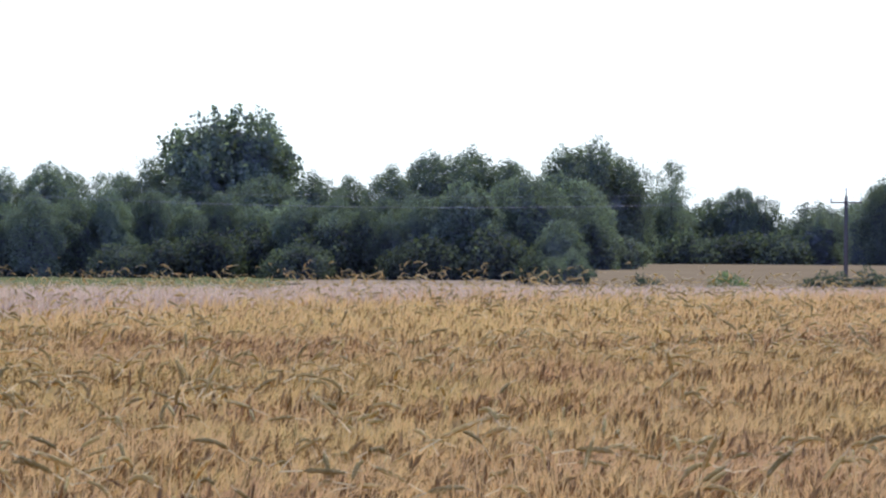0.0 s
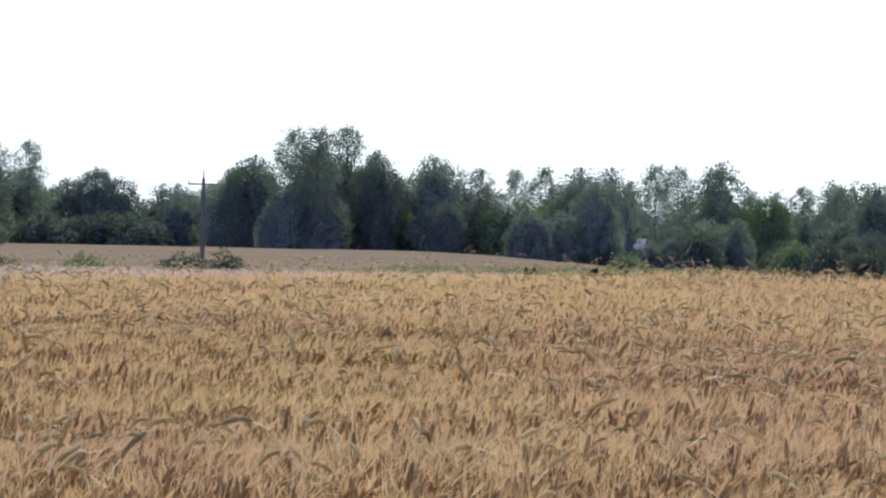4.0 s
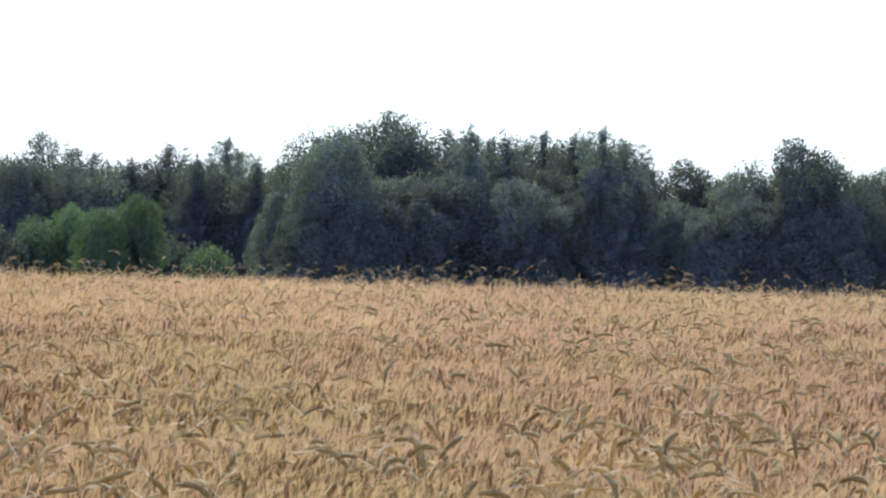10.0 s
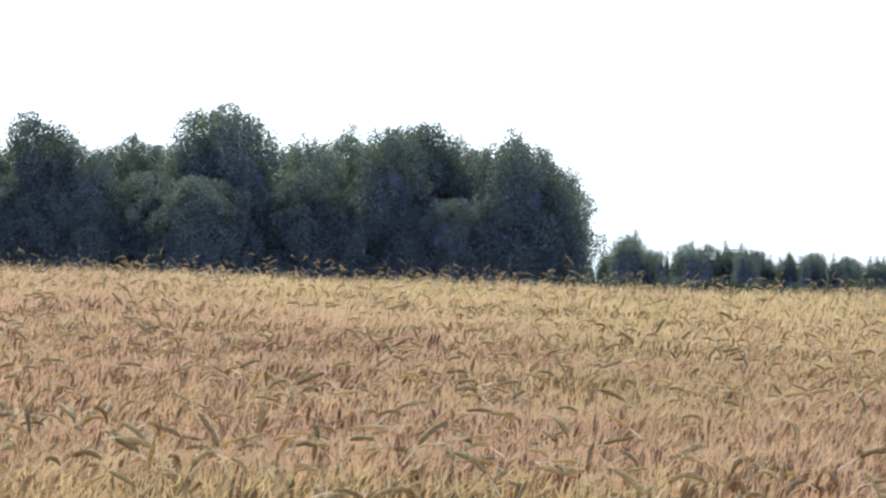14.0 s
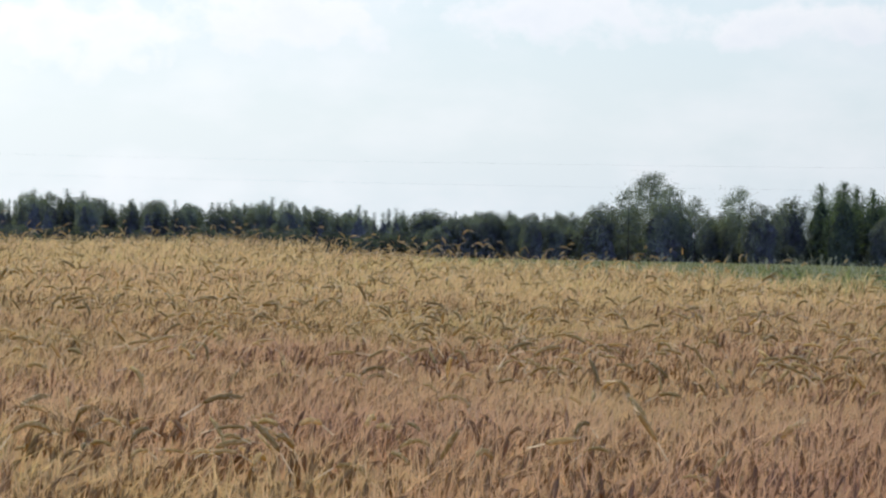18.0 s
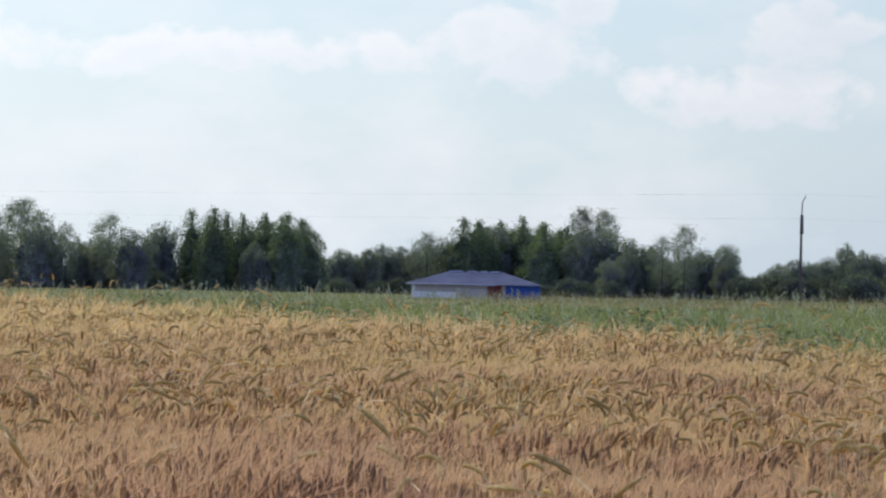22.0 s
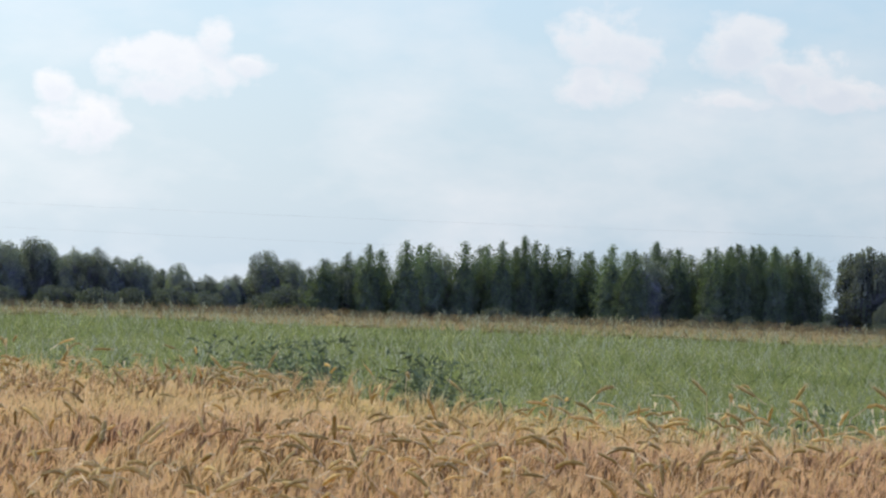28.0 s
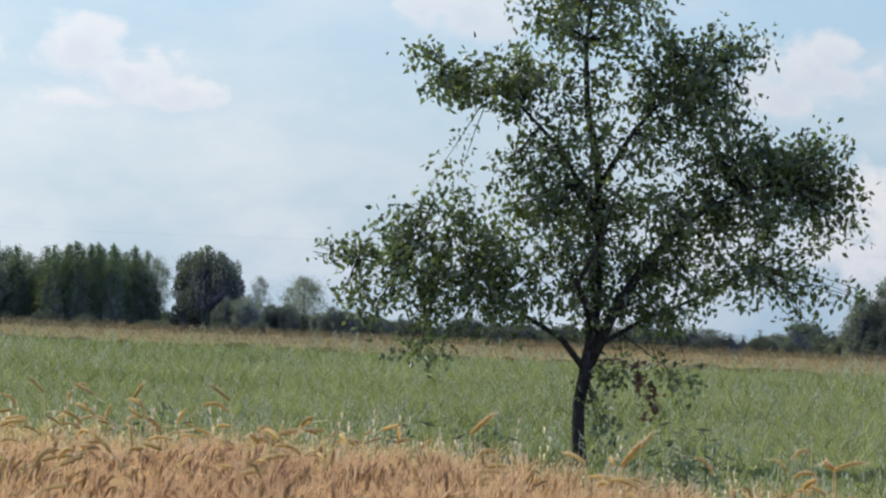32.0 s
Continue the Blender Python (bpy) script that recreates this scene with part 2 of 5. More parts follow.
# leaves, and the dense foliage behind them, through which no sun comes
LEAVES = {
    # distance haze is painted into broad, willow, hedge and needle tones: grey-blue, hardly green
    "hazy_broad_leaves": [(0.115, 0.121, 0.113), (0.160, 0.168, 0.149), (0.212, 0.224, 0.178)],
    "hazy_willow_leaves": [(0.118, 0.128, 0.116), (0.165, 0.178, 0.150), (0.215, 0.23, 0.175)],
    # sunshine on the brighter bushes is put into this lighter green
    "sunlit_leaves": [(0.105, 0.132, 0.075), (0.150, 0.185, 0.098), (0.195, 0.235, 0.12)],
    "hazy_hedge_leaves": [(0.066, 0.071, 0.064), (0.090, 0.097, 0.082), (0.120, 0.130, 0.100)],
    "aspen_leaves": [(0.082, 0.102, 0.066), (0.115, 0.140, 0.088), (0.155, 0.182, 0.108)],
    "hazy_needles": [(0.112, 0.117, 0.115), (0.155, 0.162, 0.150), (0.20, 0.212, 0.178)],
}
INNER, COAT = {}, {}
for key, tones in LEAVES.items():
    # all a little darker, and shifted bluer towards the painted haze
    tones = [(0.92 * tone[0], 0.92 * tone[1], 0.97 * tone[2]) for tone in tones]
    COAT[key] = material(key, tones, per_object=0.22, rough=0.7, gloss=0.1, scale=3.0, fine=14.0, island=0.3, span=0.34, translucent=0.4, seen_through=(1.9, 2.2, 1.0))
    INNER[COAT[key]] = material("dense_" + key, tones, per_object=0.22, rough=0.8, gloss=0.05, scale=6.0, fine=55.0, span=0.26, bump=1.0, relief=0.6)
M_LEAF, M_WILLOW, M_LIGHT, M_HEDGE, M_NEEDLE = (COAT[k] for k in ("hazy_broad_leaves", "hazy_willow_leaves", "sunlit_leaves", "hazy_hedge_leaves", "hazy_needles"))
M_BARK = material("bark", [(0.035, 0.030, 0.026), (0.075, 0.065, 0.055), (0.12, 0.105, 0.09)], rough=0.9, scale=6.0, fine=40.0, bump=0.8, stretch=(1, 1, 0.3))
M_POLE = material("weathered_pole_wood", [(0.10, 0.085, 0.075), (0.18, 0.155, 0.135)], rough=0.9, scale=3.0, fine=30.0, bump=0.4, stretch=(1, 1, 0.1))
M_PORCELAIN = material("porcelain", [(0.55, 0.55, 0.53), (0.66, 0.66, 0.63)], rough=0.3)
M_WIRE = material("aluminium_wire", [(0.22, 0.22, 0.23), (0.30, 0.30, 0.30)], rough=0.6, metal=0.3)
M_ROOF = material("blue_grey_roof_sheet", [(0.06, 0.065, 0.10), (0.095, 0.10, 0.15), (0.13, 0.135, 0.18)], rough=0.5, scale=0.6, fine=5.0, bump=0.2)
M_RIDGE = material("faded_ridge_sheet", [(0.30, 0.30, 0.33), (0.42, 0.42, 0.44)], rough=0.6, scale=1.0, fine=6.0)
M_WALL = material("grey_render", [(0.33, 0.30, 0.23), (0.44, 0.40, 0.32), (0.52, 0.48, 0.39)], rough=0.9, scale=0.8, fine=8.0, bump=0.2)
M_WHITE = material("white_paint", [(0.68, 0.66, 0.58), (0.80, 0.78, 0.71)], rough=0.6, scale=1.0, fine=9.0)
M_BLUE = material("blue_tarpaulin", [(0.03, 0.07, 0.22), (0.05, 0.11, 0.32)], rough=0.5, scale=1.2, fine=7.0, bump=0.4)
M_RED = material("red_brown_boards", [(0.12, 0.035, 0.03), (0.19, 0.06, 0.05)], rough=0.8, scale=1.2, fine=9.0)


# ---- mesh tools ----
def numpy_mesh(name, verts, faces, mats=(), slots=None):
    """A mesh from an array of places and one of triangles or quads."""
    me = bpy.data.meshes.new(name)
    verts, faces = np.asarray(verts, np.float32), np.asarray(faces, np.int32)
    k = faces.shape[1]
    me.vertices.add(len(verts))
    me.vertices.foreach_set("co", verts.ravel())
    me.loops.add(faces.size)
    me.loops.foreach_set("vertex_index", faces.ravel())
    me.polygons.add(len(faces))
    me.polygons.foreach_set("loop_start", np.arange(0, faces.size, k, dtype=np.int32))
    for m in mats:
        me.materials.append(m)
    if slots is not None:
        me.polygons.foreach_set("material_index", np.asarray(slots, np.int32))
    me.update(calc_edges=True)
    return me


def part(name, bm, mat, parent, label=""):
    """Links a bmesh (or a finished mesh) as one object under a thing or a part."""
    if isinstance(bm, bmesh.types.BMesh):
        me = bpy.data.meshes.new(name)
        bm.to_mesh(me)
        bm.free()
        me.materials.append(mat)
    else:
        me = bm
    ob = new(name, me)
    ob.parent = parent
    return tagged(ob, label=label)


def smooth(a, b, v):
    s = np.clip((np.asarray(v, float) - a) / (b - a), 0, 1)
    return s * s * (3 - 2 * s)


def ground(x, y):
    """The height of the ground: flat round the camera, falling away past a crest."""
    x, y = np.asarray(x, float), np.asarray(y, float)
    d, az = np.hypot(x, y), np.degrees(np.arctan2(x, y))
    soft = lambda v, s: s * np.logaddexp(0, v / s)
    crest = np.interp(az, [38, 48, 56, 62, 70], [60, 90, 94, 110, 118])
    fall = -0.0112 * soft(d - crest, 6.0) - 0.06 * smooth(24, 58, d) * smooth(9, 15, az) * (1 - smooth(42, 50, az))
    left = np.interp(d, [0, 43, 80, 120, 135, 450, 700, 1500, 5000], [0, 0, -0.36, -0.80, -0.86, -1.9, -6, -16, -56])
    k = (1 - smooth(8, 14, az)) * smooth(-40, -20, az)
    return fall * (1 - k) + left * k


def at(az, d, up=0.0):
    """The place at that bearing and distance, on the ground."""
    x, y = d * math.sin(radians(az)), d * math.cos(radians(az))
    return Vector((x, y, float(ground(x, y)) + up))


def sheet(name, azs, ds, lift, bump=0.0, seed=0, keep=None):
    """A sheet over the ground between two bearings and two distances."""
    rng = np.random.default_rng(seed)
    a, d = np.meshgrid(np.radians(azs), ds, indexing="ij")
    x, y = d * np.sin(a), d * np.cos(a)
    z = ground(x, y) + lift + bump * rng.normal(size=x.shape)
    n, m = x.shape
    i = (np.arange(n - 1)[:, None] * m + np.arange(m - 1)[None, :]).ravel()
    faces = np.stack([i, i + 1, i + m + 1, i + m], 1)
    v = np.stack([x, y, z], -1).reshape(-1, 3)
    if keep is not None:
        c = v[faces].mean(1)
        faces = faces[keep(c[:, 0], c[:, 1])]
    return numpy_mesh(name, v, faces)


def sow(template, slots, places, turn, tilt, size, mats, name):
    """One mesh of many copies of a small shape (verts, tris), each leaned, turned and scaled."""
    tv, tf = template
    n, k = len(places), len(tv)
    ct, st, ca, sn = np.cos(tilt), np.sin(tilt), np.cos(turn), np.sin(turn)
    p = tv[None] * size[:, None, None]
    x, y, z = p[..., 0], p[..., 1], p[..., 2]
    x, z = x * ct[:, None] + z * st[:, None], -x * st[:, None] + z * ct[:, None]
    x, y = x * ca[:, None] - y * sn[:, None], x * sn[:, None] + y * ca[:, None]
    v = np.stack([x, y, z], -1) + places[:, None]
    f = tf[None] + (np.arange(n) * k)[:, None, None]
    return v.reshape(-1, 3), f.reshape(-1, 3), np.tile(slots, n)


def joined(name, pieces, mats):
    vs, fs, ss, base = [], [], [], 0
    for v, f, s in pieces:
        vs.append(v), fs.append(f + base), ss.append(s)
        base += len(v)
    return numpy_mesh(name, np.concatenate(vs), np.concatenate(fs), mats, np.concatenate(ss))


def ear_shape(length, radius, bend, sides, rings, awns, awn_len, awn_width, stem, seed, spread=0.35, knots=0.0):
    """An ear on the top of its straw: a spindle along a bow, awns beyond it (slot 1), and the upper straw (slot 1)."""
    rng = np.random.default_rng(seed)
    verts, faces, slots = [], [], []

    def along(s):
        a = radians(bend) * s
        steps = np.linspace(0, s, 9)
        aa = np.radians(bend) * steps
        x, z = np.trapz(np.sin(aa), steps) * length, np.trapz(np.cos(aa), steps) * length
        return np.array([x, 0, z]), np.array([math.sin(a), 0, math.cos(a)]), np.array([math.cos(a), 0, -math.sin(a)])

    def add(v, f, s):
        base = sum(len(q) for q in verts)
        verts.append(np.array(v)), faces.extend([[i + base for i in t] for t in f]), slots.extend([s] * len(f))

    pts, fs = [along(0)[0]], []
    for r in range(rings):
        s = (r + 0.6) / (rings + 0.2)
        c, _, nrm = along(s)
        rad = radius * (0.75 + 0.35 * math.sin(math.pi * s)) * (1 + knots * (-1) ** r)
        for k in range(sides):
            q = 2 * math.pi * (k + 0.5 * r) / sides
            pts.append(c + nrm * math.cos(q) * rad + np.array([0, 1, 0]) * math.sin(q) * rad)
    pts.append(along(1)[0])
    for k in range(sides):
        n = (k + 1) % sides
        fs.append([0, 1 + n, 1 + k])
        for r in range(rings - 1):
            a, b = 1 + r * sides, 1 + (r + 1) * sides
            fs += [[a + k, a + n, b + k], [a + n, b + n, b + k]]
        fs.append([1 + (rings - 1) * sides + k, 1 + (rings - 1) * sides + n, len(pts) - 1])
    add(pts, fs, 0)
    for i in range(awns):
        c, tang, nrm = along(0.25 + 0.7 * rng.random())
        way = tang + nrm * rng.normal() * spread + np.array([0, 1, 0]) * rng.normal() * spread
        way /= np.linalg.norm(way)
        side = np.cross(way, rng.normal(size=3))
        side *= awn_width / np.linalg.norm(side)
        add([c - side, c + side, c + way * awn_len * rng.uniform(0.7, 1.15)], [[0, 1, 2]], 1)
    if stem:
        w = radius * 0.28
        add([[-w, 0, -stem], [w, 0, -stem], [w * 0.8, 0, 0], [-w * 0.8, 0, 0]], [[0, 1, 2], [0, 2, 3]], 1)
    return (np.concatenate(verts), np.array(faces)), np.array(slots)


# ---- the ground, one sheet to the horizon ----
rings = np.concatenate([[0.0], np.arange(3, 150, 3.0), np.geomspace(150, 4800, 60)])
g = new("ground", sheet("ground", np.linspace(-180, 180, 361), rings, 0.0))
g.data.materials.append(M_SOIL)
tagged(g, "gently falling farmland soil with stubble and weeds", "ground", kind="structure")

AZ0, AZ1 = -9.0, 85.0


def edge(y):
    """The straight-ish border between the barley (smaller x) and the green oats."""
    return np.interp(y, [0, 4, 7.5, 10.5], [1.2, 1.1, 0.6, 0.0]) + np.interp(y, [-12, 0, 3.3, 6.6, 9, 12.4, 17, 22, 27, 30, 36, 41, 48, 90], [2, 11, 14.3, 17.4, 19.6, 22.2, 24.9, 27.2, 30, 32, 35.2, 38, 43, 70])


def waves(x, y, k, seed):
    """Slow uneven swell over the crop, about -1 to 1."""
    rng = np.random.default_rng(seed)
    s = 0
    for _ in range(7):
        a, w, p = rng.uniform(0, 6.28), k * rng.uniform(0.5, 2.0), rng.uniform(0, 6.28)
        s = s + np.sin((x * np.cos(a) + y * np.sin(a)) * w + p)
    return s / 3.2


def scatter(n, d0, d1, seed, power=1.0):
    rng = np.random.default_rng(seed)
    d = (d0 ** power + (d1 ** power - d0 ** power) * rng.random(n)) ** (1 / power)
    a = np.radians(rng.uniform(AZ0, AZ1, n))
    return d * np.sin(a), d * np.cos(a), d, rng


# ---- the barley ----
in_barley = lambda x, y: x < edge(y) + 0.25 * waves(x, y, 1.5, 5)
CROP = 0.945


def in_pale(x, y):
    """Where the barley is paler: the farther part of the field towards the power line."""
    d, az = np.hypot(x, y), np.degrees(np.arctan2(x, y))
    return d > np.interp(az, [-9, -6, 0, 5, 9, 12], [28, 32, 41, 52, 66, 200]) + 3.5 * waves(x, y, 0.25, 6)


# hollows where the crop has sunk: bearing, distance, half length along the bearing and across, depth
HOLLOWS = [(19.9, 15.3, 1.6, 0.55, 0.10), (17.6, 13.2, 1.2, 0.5, 0.06), (9.0, 18.0, 2.0, 0.8, 0.06), (26.8, 14.0, 1.2, 0.45, 0.06), (36.0, 17.0, 2.0, 0.7, 0.06), (47.5, 15.0, 1.6, 0.7, 0.06), (56.0, 13.0, 1.0, 0.5, 0.05)]


def swell_of(x, y):
    """The uneven top of the crop: slow waves, small tufts and a few hollows."""
    h = 0.045 * waves(x, y, 1.1, 8) + 0.02 * waves(x, y, 6.0, 9)
    for az, d, a, b, deep in HOLLOWS:
        u, v = x * math.sin(radians(az)) + y * math.cos(radians(az)) - d, x * math.cos(radians(az)) - y * math.sin(radians(az))
        h = h - deep * np.exp(-(u / a) ** 2 - (v / b) ** 2)
    return h


bed_d = np.concatenate([[6.35, 6.5], np.arange(6.6, 30, 0.12), np.arange(30, 72, 0.4)])
bed_az = np.arange(AZ0 - 3, AZ1 + 3, 0.25)
bed_x, bed_y = np.sin(np.radians(bed_az))[:, None] * bed_d, np.cos(np.radians(bed_az))[:, None] * bed_d
bed = new("barley_bed", sheet("barley_bed", bed_az, bed_d, np.where(bed_d < 6.5, 0.0, CROP - 0.05 + swell_of(bed_x, bed_y)), 0.02, 3, in_barley))
bed.data.materials.append(M_CANOPY)
tagged(bed, "dense bed of ripe barley straw under the ears", "crop", kind="stuff")

NEAR_EARS = [ear_shape(0.088, 0.0072, b, 3, 2, 9, 0.085, 0.0013, 0.12, 20 + i, 0.30) for i, b in enumerate((8, 22, 45, 70, 95, 125))]
FAR_EARS = [ear_shape(0.085, 0.0085, b, 3, 1, 3, 0.13, 0.0035, 0.0, 40 + i) for i, b in enumerate((6, 20, 40, 65, 95))]


def barley(name, count, d0, d1, shapes, weights, seed, grow):
    x, y, d, rng = scatter(count, d0, d1, seed)
    ok = in_barley(x, y) & ~in_pale(x, y)
    x, y, d = x[ok], y[ok], d[ok]
    n = len(x)
    z = ground(x, y) + CROP - 0.02 + swell_of(x, y) + rng.normal(0, 0.018, n)
    places = np.stack([x, y, z], 1)
    turn = rng.normal(radians(-20), 1.1, n)
    tilt = np.abs(rng.normal(0.16, 0.2, n))
    size = rng.uniform(0.8, 1.2, n) * (1 + grow * (d - d0) / (d1 - d0))
    kind = rng.choice(len(shapes), n, p=weights)
    pieces = [sow(*shapes[k], places[kind == k], turn[kind == k], tilt[kind == k], size[kind == k], None, name) for k in range(len(shapes))]
    ob = new(name, joined(name, pieces, (M_EAR, M_AWN)))
    return tagged(ob, "ripe golden barley ears with long pale awns", "crop", kind="stuff")


barley("barley_ears", 68000, 6.6, 28, NEAR_EARS, (0.22, 0.22, 0.18, 0.16, 0.13, 0.09), 11, 0.0)
barley("barley_ears", 95000, 28, 70, FAR_EARS, (0.34, 0.28, 0.18, 0.12, 0.08), 12, 0.35)

# loose fans of awns that fill the gaps between the ears
FAN = (np.array([[-0.003, 0, -0.06], [0.003, 0, -0.06], [0.01, 0.02, 0.10], [-0.003, 0, -0.06], [0.003, 0, -0.06], [-0.035, 0.0, 0.085], [0, -0.003, -0.06], [0, 0.003, -0.06], [0.04, -0.015, 0.075]]), np.arange(9).reshape(3, 3))
x, y, d, rng = scatter(60000, 9.0, 45, 15)
ok = in_barley(x, y) & ~in_pale(x, y)
x, y, d = x[ok], y[ok], d[ok]
v, f, s = sow(FAN, np.zeros(3, int), np.stack([x, y, ground(x, y) + CROP - 0.01 + swell_of(x, y) + rng.normal(0, 0.02, len(x))], 1), rng.uniform(0, 6.28, len(x)), np.abs(rng.normal(0.2, 0.3, len(x))), rng.uniform(0.8, 1.3, len(x)), None, "")
tagged(new("barley_awns", numpy_mesh("barley_awns", v, f, (M_AWN,))), "loose pale golden awns between the barley ears", "crop", kind="stuff")

# pale barley farther off, behind the near crest
pale = lambda x, y: in_pale(x, y) & np.where(np.degrees(np.arctan2(x, y)) < -2.2 + 0.3 * waves(x, y, 0.3, 2), np.hypot(x, y) < 76, (np.hypot(x, y) < 126) | (np.degrees(np.arctan2(x, y)) < 1.95))
pale_d = np.concatenate([np.arange(27, 126, 0.6), np.arange(126, 296, 5.0)])
pb = new("pale_barley", sheet("pale_barley", np.arange(-16, 12, 0.1), pale_d, np.where(pale_d < 126, 0.91, 0.10), 0.03, 4, pale))
pb.data.materials.append(M_PALE)
tagged(pb, "pale pinkish ripe barley farther down the field", "crop", kind="stuff")
x, y, d, rng = scatter(120000, 27, 126, 14)
ok = pale(x, y) & (np.degrees(np.arctan2(x, y)) < 12)
x, y, d = x[ok], y[ok], d[ok]
v, f, s = sow(*FAR_EARS[1], np.stack([x, y, ground(x, y) + 0.92 + rng.normal(0, 0.03, len(x))], 1), rng.uniform(0, 6.28, len(x)), np.abs(rng.normal(0.1, 0.2, len(x))), rng.uniform(0.9, 1.3, len(x)), None, "")
pe = new("pale_barley_ears", numpy_mesh("pale_barley_ears", v, f, (M_PALE,)))
tagged(pe, "pale far barley ears", "crop", kind="stuff")

# the far grain field on the rise, and the grass verge in front of it
ff = new("far_field", sheet("far_field", np.arange(-16, 14.5, 0.25), np.arange(150, 458, 4.0), 0.85, 0.02, 6, lambda x, y: np.degrees(np.arctan2(x, y)) > 1.9))
ff.data.materials.append(M_FAR)
tagged(ff, "pale ripe grain field on a low rise", "field", kind="structure")
va = np.arange(6.5, 14.4, 0.06)
vg = new("grass_verge", sheet("grass_verge", va, np.arange(127.5, 153, 1.0), np.interp(va, [6.5, 8.0, 10, 12.5, 14.4], [0.6, 0.98, 1.05, 1.16, 0.75])[:, None], 0.09, 7))
vg.data.materials.append(M_VERGE)
tagged(vg, "green unmown grass strip beside the field", "grass", kind="stuff")

grass_d = np.concatenate([np.arange(75, 127, 0.8), np.arange(127, 298, 4.0)])
tg = new("tall_grass_strip", sheet("tall_grass_strip", np.arange(-16, -1.9, 0.08), grass_d, np.where(grass_d < 126, 0.90, 0.14), 0.05, 17, lambda x, y: np.degrees(np.arctan2(x, y)) < -2.2 + 0.3 * waves(x, y, 0.3, 2)))
tg.data.materials.append(M_VERGE)
tagged(tg, "tall green grass strip at the field's far end", "grass", kind="stuff")

# ---- green oats, and the ripe grass behind them ----
in_green = lambda x, y: (x > edge(y) - 0.3) & (x < 95 + 1.5 * waves(x, y, 0.3, 1))
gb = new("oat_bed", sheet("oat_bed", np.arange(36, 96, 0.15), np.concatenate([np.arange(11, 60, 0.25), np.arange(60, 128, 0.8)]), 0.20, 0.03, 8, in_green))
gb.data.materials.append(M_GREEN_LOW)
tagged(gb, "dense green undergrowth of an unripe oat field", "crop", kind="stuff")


def blade(height, width, bend, seed):
    rng = np.random.default_rng(seed)
    v = [[-width, 0, 0], [width, 0, 0], [bend * 0.3 - width * 0.8, 0, height * 0.55], [bend * 0.3 + width * 0.8, 0, height * 0.55], [bend, 0, height]]
    return (np.array(v), np.array([[0, 1, 3], [0, 3, 2], [2, 3, 4]])), np.zeros(3, int)


def head(height, width, seed):
    """A thin stalk with a loose seed head of small spikelets."""
    rng = np.random.default_rng(seed)
    v, f, s = [[-0.002, 0, 0], [0.002, 0, 0], [0, 0, height]], [[0, 1, 2]], [0]
    for i in range(5):
        z = height * (0.72 + 0.3 * i / 5)
        q, w = rng.uniform(0, 6.28), width * rng.uniform(0.5, 1.0) * (1.1 - 0.15 * i)
        c = np.array([math.cos(q) * w, math.sin(q) * w, z])
        b = len(v)
        v += [list(c), list(c + np.array([0.006, 0.004, 0.03])), list(c + np.array([-0.006, -0.003, 0.035]))]
        f.append([b, b + 1, b + 2]), s.append(1)
    return (np.array(v), np.array(f)), np.array(s)


def meadow(name, count, d0, d1, inside, shapes, weights, mats, seed, base, label, grow, power=1.0):
    x, y, d, rng = scatter(count, d0, d1, seed, power)
    ok = inside(x, y)
    x, y, d = x[ok], y[ok], d[ok]
    n = len(x)
    places = np.stack([x, y, ground(x, y) + base + 0.045 * waves(x, y, 0.8, 4)], 1)
    size = rng.uniform(0.7, 1.25, n) * (1 + 0.16 * waves(x, y, 0.5, 2)) * (1 + grow * (d - d0) / (d1 - d0))
    kind = rng.choice(len(shapes), n, p=weights)
    turn, tilt = rng.uniform(0, 6.28, n), np.abs(rng.normal(0.16, 0.16, n))
    pieces = [sow(*shapes[k], places[kind == k], turn[kind == k], tilt[kind == k], size[kind == k], None, name) for k in range(len(shapes))]
    return tagged(new(name, joined(name, pieces, mats)), label, "crop", kind="stuff")


GREENS = [blade(0.32, 0.007, 0.14, 1), blade(0.26, 0.009, 0.20, 2), blade(0.37, 0.006, 0.10, 3), head(0.44, 0.035, 4), head(0.38, 0.03, 5)]
meadow("oat_blades", 190000, 14, 112, in_green, GREENS, (0.28, 0.26, 0.18, 0.16, 0.12), (M_GREEN, M_HEADS), 21, 0.06, "green unripe oats with grey-green heads", 0.25)
in_pink = lambda x, y: (x > 94 + 1.5 * waves(x, y, 0.3, 1)) & (np.degrees(np.arctan2(x, y)) > 52 + 2 * waves(x, y, 0.05, 7))
RIPE = [head(0.36, 0.08, 7), head(0.33, 0.08, 8), blade(0.28, 0.02, 0.10, 9)]
rg = new("ripe_grass_bed", sheet("ripe_grass_bed", np.arange(46, 96, 0.2), np.arange(84, 136, 0.8), 0.24, 0.05, 9, in_pink))
rg.data.materials.append(M_PINK)
tagged(rg, "strip of ripe reddish grass on the crest", "grass", kind="stuff")
meadow("ripe_grass_heads", 110000, 86, 134, in_pink, RIPE, (0.4, 0.3, 0.3), (M_PINK, M_PINK), 22, 0.12, "reddish ripe grass heads on the crest", 0.0)

near_border = lambda x, y: (x > edge(y) - 0.2) & (x < edge(y) + 0.8 + 5.0 * np.clip(waves(x, y, 0.4, 51) + 0.5, 0, 1))
meadow("border_grass", 130000, 13, 48, near_border, [head(0.62, 0.04, 51), head(0.52, 0.05, 52), blade(0.5, 0.006, 0.16, 53)], (0.3, 0.3, 0.4), (M_HEADS, M_RYE_STEM), 54, 0.08, "wild grasses mixed into the edge of the oats", 0.0)

